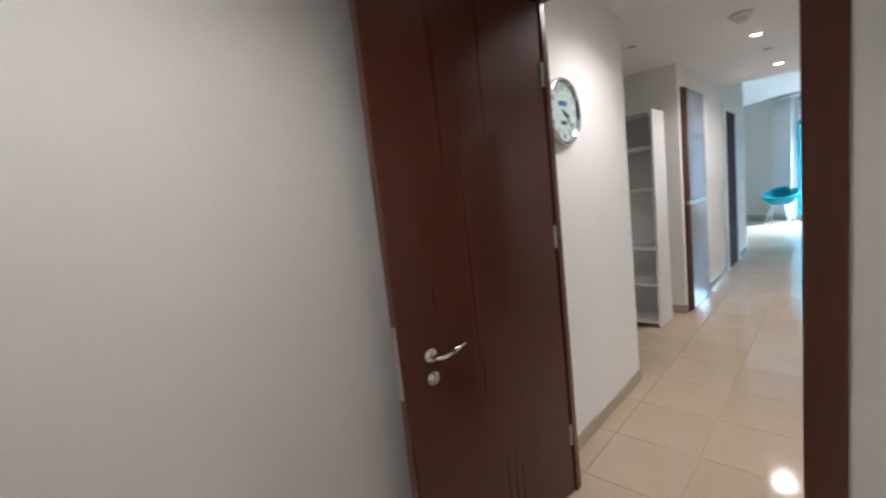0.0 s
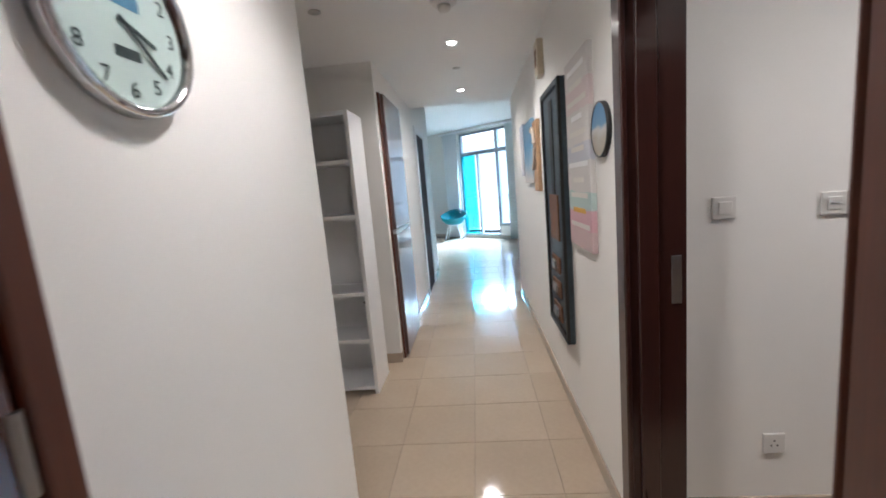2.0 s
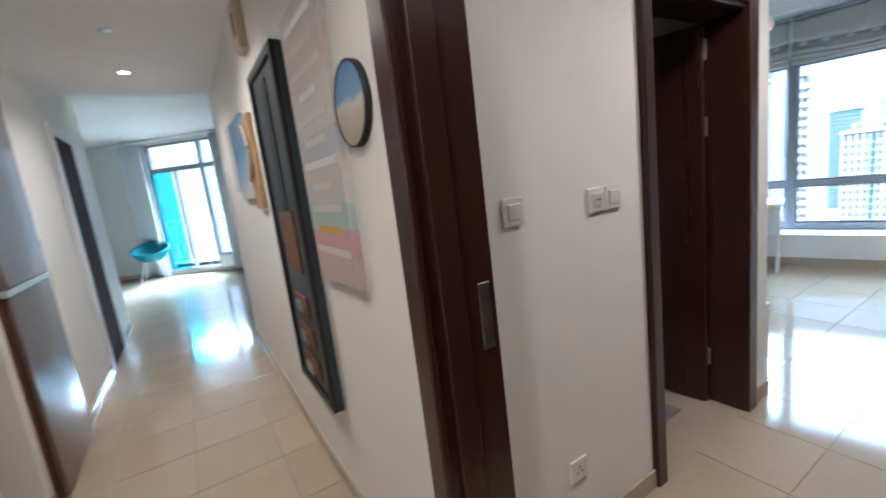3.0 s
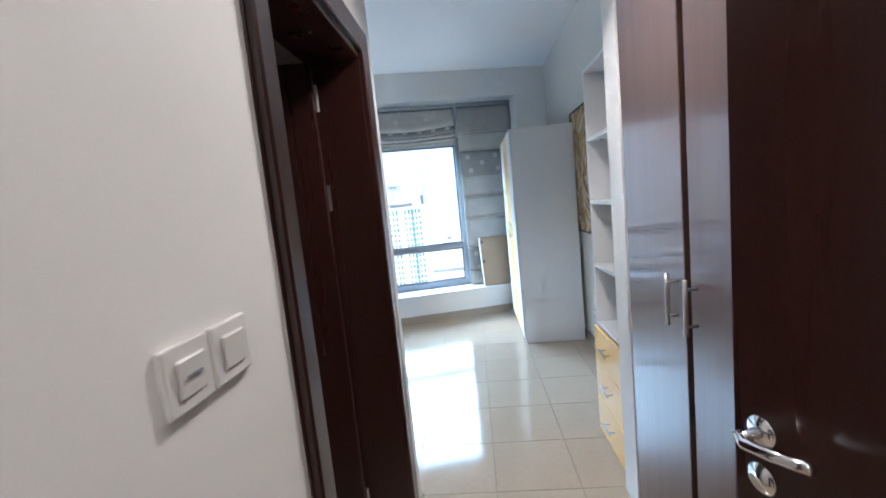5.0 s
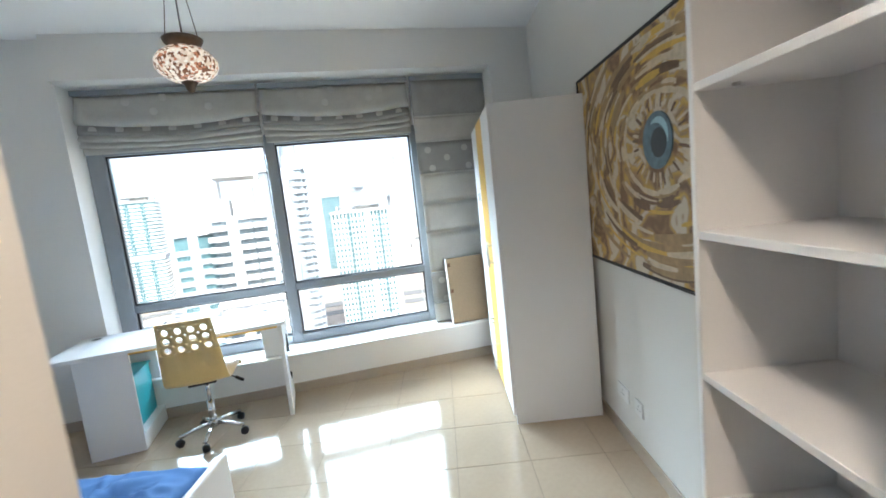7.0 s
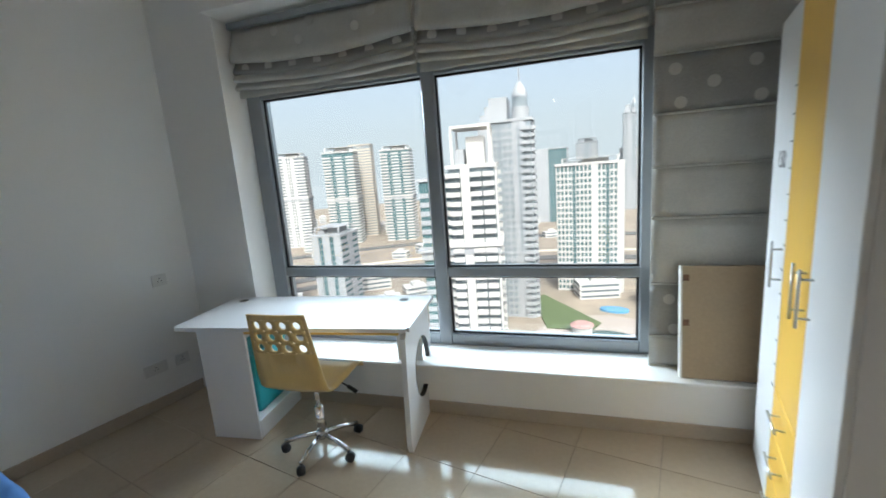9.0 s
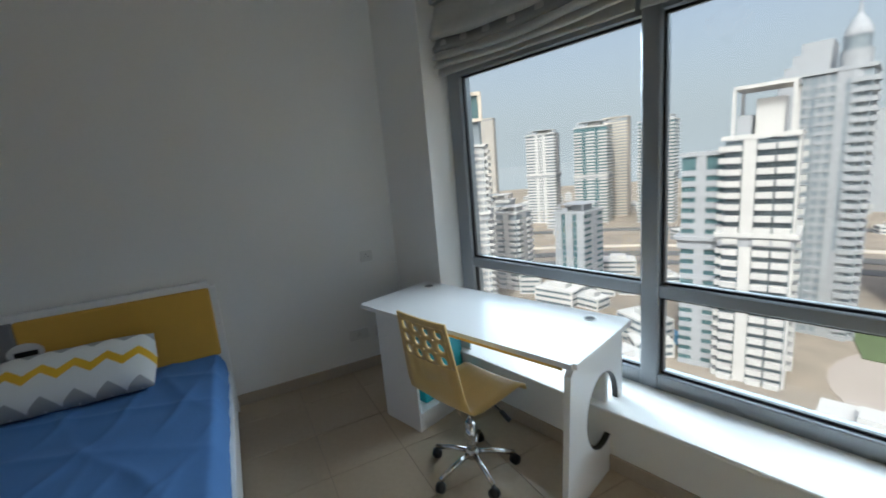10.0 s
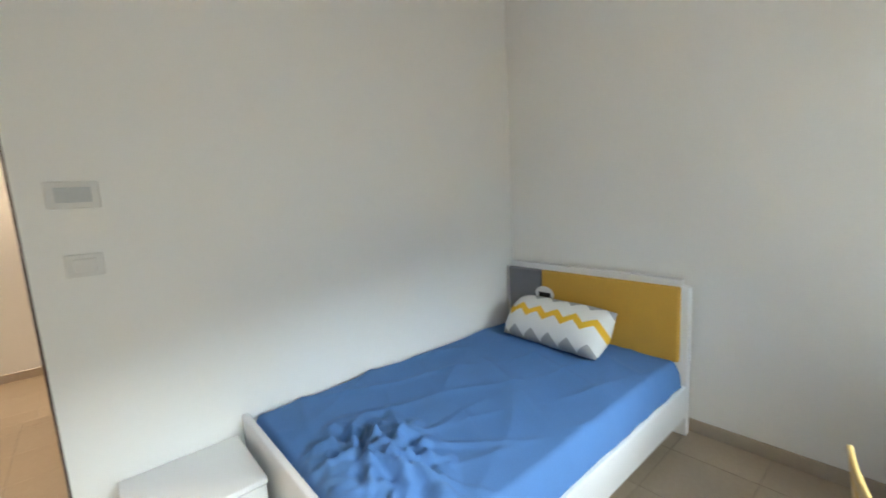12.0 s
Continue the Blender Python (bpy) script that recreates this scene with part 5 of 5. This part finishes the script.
part("base", lathe([(0.075, 0), (0.075, -0.018), (0.06, -0.028), (0.03, -0.03)], 30), M_WHITEPL, smoke, "", True)
part("sensor", lathe([(0.038, -0.028), (0.036, -0.05), (0.025, -0.06), (0.008, -0.062)], 24), M_WHITEPL, smoke, "", True)
for px, py in ((-1.37, 3.40), (-0.62, 4.85)):
    sp = thing("sprinkler_head", (px, py, HC), "small round sprinkler cover on the ceiling", "sprinkler")
    part("cover", lathe([(0.035, 0), (0.036, -0.006), (0.02, -0.010), (0.004, -0.011)], 24), M_STEEL, sp, "", True)

# ---- things of the living room ----
def tub_chair():
    t = thing("tub_chair", pose(-1.17, 12.68, 0, 0, 0, -10), "teal tub chair on slim white legs by the balcony door", "chair")
    bm = bmesh.new()
    n, m = 32, 12
    g = []
    for j in range(m + 1):
        v = j / m
        row = []
        for i in range(n):
            a = 2 * math.pi * i / n
            rim = 0.70 + 0.14 * max(0, math.sin(a)) ** 1.5 - 0.10 * max(0, -math.sin(a))
            r = 0.04 + 0.34 * v ** 0.7
            row.append(bm.verts.new((r * math.cos(a), r * 0.9 * math.sin(a), 0.42 + (rim - 0.42) * v ** 2.2)))
        g.append(row)
    for j in range(m):
        for i in range(n):
            bm.faces.new((g[j][i], g[j][(i + 1) % n], g[j + 1][(i + 1) % n], g[j + 1][i]))
    bm.faces.new(g[0][::-1])
    s = part("shell", bm, M_TURQ_CH, t, "", True)
    so = s.modifiers.new("thickness", "SOLIDIFY")
    so.thickness = 0.025
    for sx in (-1, 1):
        for sy in (-1, 1):
            part("leg", tube([(0.12 * sx, 0.12 * sy, 0.44), (0.24 * sx, 0.22 * sy, 0)], 0.018), M_LAM, t, "white leg")


tub_chair()


def curtain(s0, s1, z0, z1):
    t = thing("curtain", LIV, "pale sheer curtain hanging in soft folds", "curtain", "living room curtains")
    bm = bmesh.new()
    n, m = 90, 6
    g = [[bm.verts.new((s0 + (s1 - s0) * i / n, -0.10 + 0.03 * math.sin(i * 0.9) + 0.01 * noise.noise(Vector((i * 0.3, j, s0))), z1 + (z0 - z1) * j / m)) for i in range(n + 1)] for j in range(m + 1)]
    for j in range(m):
        for i in range(n):
            bm.faces.new((g[j][i], g[j][i + 1], g[j + 1][i + 1], g[j + 1][i]))
    c = part("cloth", bm, M_CURT, t, "", True)
    so = c.modifiers.new("thickness", "SOLIDIFY")
    so.thickness = 0.002


curtain(0.42, 0.95, 0.02, 2.95)
curtain(2.62, 3.0, 0.02, 2.95)
rail = thing("curtain_rail", LIV, "slim white curtain rail above the balcony window", "curtain rail")
part("rail", box((0.3, -0.13, 2.95), (3.1, -0.07, 2.985), 0.004), M_LAM, rail)

# ---- the city outside ----
G = -75.0
setting("ground", box((-2500, -3500, G - 1), (4800, 4500, G)), M_SAND, "hazy sandy ground reaching the horizon")



def haze_ring():
    """Glowing pale shell painted as haze: hides the far plain, thins out upward."""
    m = bpy.data.materials.new("painted_haze")
    m.use_nodes = True
    nt = m.node_tree
    nt.nodes.remove(nt.nodes["Principled BSDF"])
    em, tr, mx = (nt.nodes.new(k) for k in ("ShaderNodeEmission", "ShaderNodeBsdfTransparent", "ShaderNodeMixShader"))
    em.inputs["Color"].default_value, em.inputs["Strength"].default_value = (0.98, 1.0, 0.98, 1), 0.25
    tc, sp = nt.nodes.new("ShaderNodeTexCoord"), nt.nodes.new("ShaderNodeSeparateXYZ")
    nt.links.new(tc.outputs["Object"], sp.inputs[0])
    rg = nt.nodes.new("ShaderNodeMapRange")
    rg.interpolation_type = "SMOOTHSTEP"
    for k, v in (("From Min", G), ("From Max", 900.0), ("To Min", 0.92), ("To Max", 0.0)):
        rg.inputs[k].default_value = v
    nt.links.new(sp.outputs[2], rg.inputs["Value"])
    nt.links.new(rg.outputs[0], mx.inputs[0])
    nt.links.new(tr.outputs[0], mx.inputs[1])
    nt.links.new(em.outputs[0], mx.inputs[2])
    nt.links.new(mx.outputs[0], nt.nodes["Material Output"].inputs[0])
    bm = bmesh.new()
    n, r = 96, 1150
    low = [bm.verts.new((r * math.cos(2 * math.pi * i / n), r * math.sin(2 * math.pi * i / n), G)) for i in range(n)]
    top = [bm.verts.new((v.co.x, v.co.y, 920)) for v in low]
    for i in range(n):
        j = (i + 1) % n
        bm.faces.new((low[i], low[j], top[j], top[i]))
    setting("backdrop_haze_glow", bm, m, "pale glowing shell painted as haze over the far plain")


haze_ring()


def patch(name, pts, m, h, label):
    bm = bmesh.new()
    top = [bm.verts.new((x, y, G + h)) for x, y in pts]
    low = [bm.verts.new((x, y, G)) for x, y in pts]
    bm.faces.new(top)
    for i in range(len(pts)):
        j = (i + 1) % len(pts)
        bm.faces.new((low[i], low[j], top[j], top[i]))
    setting(name, bm, m, label)


def ring_pts(cx, cy, rx, ry, n=28, rot=0.0):
    return [(cx + rx * math.cos(a) * math.cos(rot) - ry * math.sin(a) * math.sin(rot), cy + rx * math.cos(a) * math.sin(rot) + ry * math.sin(a) * math.cos(rot)) for a in [2 * math.pi * i / n for i in range(n)]]


patch("pavement_promenade", ring_pts(178, 30, 34, 30), M_PROM, 0.2, "pinkish paved promenade round the basin")
patch("water_basin", ring_pts(173, 28, 19, 17), M_WATER, 0.4, "dark green marina basin")
patch("ground_lawn", [(236, 72), (224, 74), (186, 56), (190, 36), (200, 34)], M_GRASS, 0.6, "green lawn beside the towers")
patch("water_pool", ring_pts(220, 31, 4, 7), M_POOL, 1.2, "bright blue swimming pool")
patch("water_pool_small", ring_pts(152, 105, 4, 6), M_POOL, 4, "bright blue swimming pool")
for k, (d0, d1, m) in enumerate(((300, 312, M_ROAD), (326, 340, M_ROAD), (356, 364, M_TB), (430, 446, M_ROAD), (120, 128, M_ROAD))):
    pts = [(d1 * math.cos(radians(a)) * 1.05, d1 * math.sin(radians(a))) for a in range(0, 76, 5)] + [(d0 * math.cos(radians(a)) * 1.05, d0 * math.sin(radians(a))) for a in range(75, -1, -5)]
    patch("road_%d" % (k + 1), pts, m, 0.3 + 0.1 * k, "grey highway crossing the sandy plain")


def tower(x, y, w, d, top, rot, wall, win, label, bays="WBBGBBW", sides=None, floor_h=3.4, crown=0, spire=0, belt=0.0):
    """A tower block. bays: W solid wall, B balconies, G glass strip, P punched windows, S storey bands, one letter a bay."""
    t = thing("tower", pose(x, y, G, 0, 0, rot), label, "tower block")
    H = top - G
    part("glazing", box((-d / 2, -w / 2, 0), (d / 2, w / 2, H - 0.5)), win, t, "dark window glass")
    nf = int(H / floor_h)
    for face in range(4):
        m = Matrix.Rotation(radians(90 * face), 4, "Z")
        long, deep = (w, d) if face % 2 == 0 else (d, w)
        plan = bays if face % 2 == 0 else (sides or bays)
        share = {"W": 0.7, "G": 0.45}
        total = sum(share.get(c, 1.0) for c in plan)
        u = -long / 2
        for c in plan:
            u0, u1 = u, u + long * share.get(c, 1.0) / total
            u = u1
            f = -deep / 2
            bm = bmesh.new()
            if c == "W":
                box((f - 0.7, u0, 0), (f, u1, H), 0, bm)
            for i in range(nf if c != "W" else 0):
                z = i * floor_h
                if c == "B":
                    box((f - 1.7, u0 + 0.3, z), (f, u1 - 0.3, z + 1.7), 0, bm)
                elif c == "G":
                    box((f - 0.12, u0, z), (f, u1, z + 0.35), 0, bm)
                elif c == "S":
                    box((f - 0.5, u0, z), (f, u1, z + floor_h * 0.52), 0, bm)
                else:
                    box((f - 0.35, u0, z), (f, u1, z + floor_h * 0.36), 0, bm)
            if c == "P":
                n = max(2, int((u1 - u0) / 2.6))
                for k in range(n + 1):
                    q = u0 + (u1 - u0) * k / n
                    box((f - 0.4, max(u0, q - 0.38), 0), (f, min(u1, q + 0.38), H), 0, bm)
            bm.transform(m)
            part({"W": "pier", "B": "balcony_stack", "G": "glass_strip", "P": "window_bay", "S": "banded_bay"}[c], bm, M_TGL if c == "G" and wall is M_TEALG else wall if c != "G" else M_TG, t)
    if belt:
        z = H * belt
        part("belt_course", box((-d / 2 - 1.9, -w / 2 - 1.9, z), (d / 2 + 1.9, w / 2 + 1.9, z + 1.3)), wall, t)
        # Grey colour paints the shade of a set-back storey; band stands proud of piers.
        part("belt_shade_band", box((-d / 2 - 0.9, -w / 2 - 0.9, z - 3), (d / 2 + 0.9, w / 2 + 0.9, z)), M_TG, t, "grey band painted as a shaded recessed storey")
    part("parapet", box((-d / 2 - 0.9, -w / 2 - 0.9, H - 0.2), (d / 2 + 0.9, w / 2 + 0.9, H + 1.1)), wall, t)
    if crown:
        z = H + 1.1
        part("plant_room", box((-d * 0.2, -w * 0.28, z), (d * 0.3, w * 0.12, z + crown * 0.72)), wall, t)
        part("stair_head", box((-d * 0.35, w * 0.16, z), (d * 0.2, w * 0.36, z + crown * 0.4)), M_TG, t)
        part("roof_slab", box((-d * 0.42, -w * 0.44, z + crown * 0.93), (d * 0.42, w * 0.42, z + crown)), wall, t)
        for sx in (-1, 1):
            for sy in (-1, 1):
                part("roof_post", box((sx * d * 0.4 - 0.45, sy * w * 0.41 - 0.45, z), (sx * d * 0.4 + 0.45, sy * w * 0.41 + 0.45, z + crown * 0.93)), wall, t)
    if spire:
        # a round corner turret that rises past the roof
        px, py, r = -d * 0.36, -w * 0.30, w * 0.17
        part("turret", cyl((px, py, 0), r, H + spire * 0.25, n=20), wall, t)
        z = H + spire * 0.25
        part("turret_glass", cyl((px, py, H * 0.35), r + 0.15, H * 0.62, n=10), win, t)
        part("drum", cyl((px, py, z), r * 0.85, spire * 0.18, n=18), win, t)
        part("dome", lathe([(r * 0.9, z + spire * 0.18), (r * 0.8, z + spire * 0.27), (r * 0.5, z + spire * 0.38), (r * 0.16, z + spire * 0.46)], 18, (px, py, 0)), wall, t)
        part("mast", cyl((px, py, z + spire * 0.45), r * 0.12, spire * 0.4, n=8, r2=0.1), M_TG, t)
        for k in range(3):
            part("setback", box((-d * (0.44 - 0.08 * k), -w * 0.05, H + k * 4), (d * 0.4, w * (0.46 - 0.08 * k), H + 4 + k * 4)), wall, t)
    return t


tower(347, 399, 33, 26, 28, 35, M_TW, M_TGL, "slim white tower block far across the highway", "SSWPWSS", crown=4, belt=0.55)
tower(378, 351, 35, 26, 30, 30, M_TW, M_TTEAL, "white tower block with teal glass", "BGSGB", "SGS", crown=5, belt=0.5)
tower(430, 362, 26, 24, 40, 30, M_TB, M_TLIGHT, "beige tower block with pale window glass", "SPS")
tower(408, 292, 33, 26, 28, 25, M_TW, M_TTEAL, "white tower block with teal glass", "BGSGB", "SGS", crown=4, belt=0.5)
tower(180, 178, 18, 20, -30, 15, M_TG, M_TTEAL, "low grey office block with a teal glass strip", "WGWGW", "SWS", crown=4)
tower(156, 207, 14, 16, -29, 20, M_TW, M_TLIGHT, "low white apartment block", "BWB", crown=3)
tower(152, 73, 17, 20, 2, 20, M_TW, M_TGL, "white apartment tower with stacked balconies", "BBWB", "BGSGW", crown=14, floor_h=3.5, belt=0.62)
tower(150, 88, 13, 18, -2, 22, M_TG, M_TTEAL, "grey wing of an apartment tower with glass balconies", "GSWS", floor_h=3.5, belt=0.62)
tower(208, 80, 25, 24, 22, 15, M_TG, M_TLIGHT, "tall grey tower with a domed corner turret and spire", "BWPGPW", "PWB", crown=0, spire=25, floor_h=3.3)
tower(561, 159, 50, 40, 18, 10, M_TG, M_TTEAL, "broad teal glass office tower", "GGWG")
tower(262, 50, 36, 22, -1, 8, M_TW, M_TTEAL, "wide white apartment block with teal glass strips", "WPGPWPPGPP", "PGP", crown=3, floor_h=3.3)
tower(680, 72, 17, 17, 62, 6, M_TG, M_TLIGHT, "slender grey tower with pale windows in the distance", "SWS", spire=30)
tower(715, 138, 32, 30, 28, 8, M_TG, M_TLIGHT, "distant grey tower with pale window glass", "SGS", crown=6)
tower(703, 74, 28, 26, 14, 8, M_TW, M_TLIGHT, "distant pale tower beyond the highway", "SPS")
teal = tower(112, 194, 13, 16, 22, 55, M_TEALG, M_TEALG, "teal glass tower with a slanted top", "GGG")
bm = box((-8, -6.5, 22 - G + 1.1), (8, 6.5, 41 - G))
for v in bm.verts:
    if v.co.z > 23 - G and v.co.y > 0:
        v.co.z -= 8
part("slanted_top", bm, M_TEALG, teal, "slanted teal glass top")
framed = tower(121, 190, 11, 12, 10, 50, M_TW, M_TLIGHT, "white apartment tower with balconies and a framed top", "PBP", "BPB", belt=0.6)
part("upper_shaft", box((-4, -3.5, 10 - G), (4, 4, 24 - G)), M_TLIGHT, framed)
for b in ((-6.2, -5.6, 22, -4.4, -4.0, 36), (-6.2, 4.0, 22, -4.4, 5.6, 36), (-6.2, -4.0, 34.4, -4.4, 4.0, 36), (-6.2, -4.0, 22, -4.4, 4.0, 23.6)):
    part("top_frame", box((b[0], b[1], b[2] - G), (b[3], b[4], b[5] - G)), M_TB, framed, "pale rectangular frame")
part("framed_block", box((-4.4, -4.6, 23 - G), (4, 4.6, 35 - G)), M_TTEAL, framed)
for k in range(4):
    part("fin", box((-5.6, 5.6, 20.5 + 3.4 * k - G), (-5.0, 16, 21.3 + 3.4 * k - G)), M_TW, framed, "white projecting fin")
tower(150, 250, 12, 14, 26, 45, M_TB, M_TLIGHT, "beige apartment tower behind a white one", "SPS")
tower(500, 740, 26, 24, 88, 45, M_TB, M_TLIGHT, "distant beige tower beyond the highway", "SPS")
tower(175, 248, 18, 16, -26, 40, M_TW, M_TLIGHT, "low white apartment block", "SBWB", crown=4)
# low-rise blocks on the plain and round the marina
rnd = random.Random(11)
low_mesh = {}
for k in range(150):
    a, d = radians(rnd.uniform(2, 74)), rnd.choice((rnd.uniform(105, 290), rnd.uniform(380, 900)))
    x, y = d * math.cos(a), d * math.sin(a)
    if math.hypot(x - 173, y - 28) < 38 or (183 < x < 240 and 20 < y < 76):
        continue
    w, l, h = rnd.choice(((10, 14, 6), (14, 22, 9), (8, 9, 5), (18, 12, 12)))
    key = (w, l, h)
    t = thing("low_building", pose(x, y, G, 0, 0, rnd.uniform(0, 90)), "low flat-roofed pale building on the plain", "building", "low-rise blocks")
    if key not in low_mesh:
        b1 = bmesh.new()
        box((-w / 2, -l / 2, 0), (w / 2, l / 2, h), 0, b1)
        box((-w / 4, -l / 4, h), (w / 5, l / 6, h + 2.5), 0, b1)
        b2 = bmesh.new()
        for f in range(int(h / 3)):
            box((-w / 2 - 0.05, -l / 2 + 0.8, f * 3 + 1), (w / 2 + 0.05, l / 2 - 0.8, f * 3 + 2.2), 0, b2)
            box((-w / 2 + 0.8, -l / 2 - 0.05, f * 3 + 1), (w / 2 - 0.8, l / 2 + 0.05, f * 3 + 2.2), 0, b2)
        low_mesh[key] = (part("wall", b1, M_TW, t).data, part("window_band", b2, M_TGL, t).data)
    else:
        for nm, me in zip(("wall", "window_band"), low_mesh[key]):
            o = new(nm, me)
            o.parent = t
pav = thing("marina_pavilion", (186, 40, G), "low round pavilion with a pinkish roof beside the basin", "pavilion")
part("drum", cyl((0, 0, 0), 4.5, 4, n=24), M_TW, pav)
part("roof", cyl((0, 0, 4), 5.2, 1.2, n=24, r2=3), mat("pink_roof", (0.38, 0.23, 0.21), 0.7), pav, "pinkish roof")
jet = thing("jetty", pose(176, 30, G + 0.4, 0, 0, -35), "long narrow jetty across the basin", "jetty")
part("deck", box((-12, -1.2, 0), (10, 1.2, 0.8)), mat("jetty_deck", (0.36, 0.29, 0.25), 0.8), jet)
part("float", box((-12, -0.9, -0.4), (10, 0.9, 0)), M_TW, jet)

# ---- floors, tile by tile ----
def tiled_floor(name, x0, y0, x1, y1, px, py, ox, oy, label):
    """A grout bed with separate polished tiles; ox, oy: one joint crossing."""
    base = setting(name, box((x0, y0, -0.05), (x1, y1, -0.0035)), M_GROUT, label)
    shapes = {}
    gap = 0.0016
    i0, i1 = math.floor((x0 - ox) / px), math.ceil((x1 - ox) / px)
    j0, j1 = math.floor((y0 - oy) / py), math.ceil((y1 - oy) / py)
    for i in range(i0, i1):
        for j in range(j0, j1):
            a, b = max(x0, ox + i * px) + gap, min(x1, ox + (i + 1) * px) - gap
            c, d = max(y0, oy + j * py) + gap, min(y1, oy + (j + 1) * py) - gap
            if b - a < 0.02 or d - c < 0.02:
                continue
            key = (round(b - a, 3), round(d - c, 3))
            if key not in shapes:
                bm = box((-key[0] / 2, -key[1] / 2, -0.009), (key[0] / 2, key[1] / 2, 0))
                top = [e for e in bm.edges if all(v.co.z > -0.001 for v in e.verts)]
                bmesh.ops.bevel(bm, geom=top, offset=0.0012, segments=1, affect="EDGES")
                me = bpy.data.meshes.new("tile")
                bm.to_mesh(me)
                bm.free()
                me.materials.append(M_TILE)
                shapes[key] = me
            t = new("tile", shapes[key])
            t.location = ((a + b) / 2, (c + d) / 2, 0.0)
            t.parent = base
    return base


tiled_floor("floor_corridor", -2.7, -2.2, 0.0, 8.4, 0.43, 0.43, -0.65, 3.18, "polished cream tile floor of the corridor")
tiled_floor("floor_living", -4.0, 8.4, 0.75, 15.6, 0.6, 0.6, -0.65, 8.4, "polished cream tile floor of the living room")
tiled_floor("floor_passage", 0.0, 1.2, XW, 2.61, 0.43, 0.43, 4.88, 2.24, "polished cream tile floor of the passage")
tiled_floor("floor_bedroom", XW, 1.2, 6.1, YN, 0.43, 0.43, 4.88, 2.24, "polished cream tile floor of the bedroom")
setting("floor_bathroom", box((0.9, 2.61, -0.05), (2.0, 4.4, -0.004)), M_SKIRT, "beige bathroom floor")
setting("floor_living_edge", box((0.0, 6.5, -0.05), (0.75, 8.4, -0.001)), M_TILE, "polished cream tile floor")
setting("floor_side_room", box((-2.9, 6.4, -0.05), (-2.7, 8.2, -0.001)), M_TILE, "polished cream tile floor")
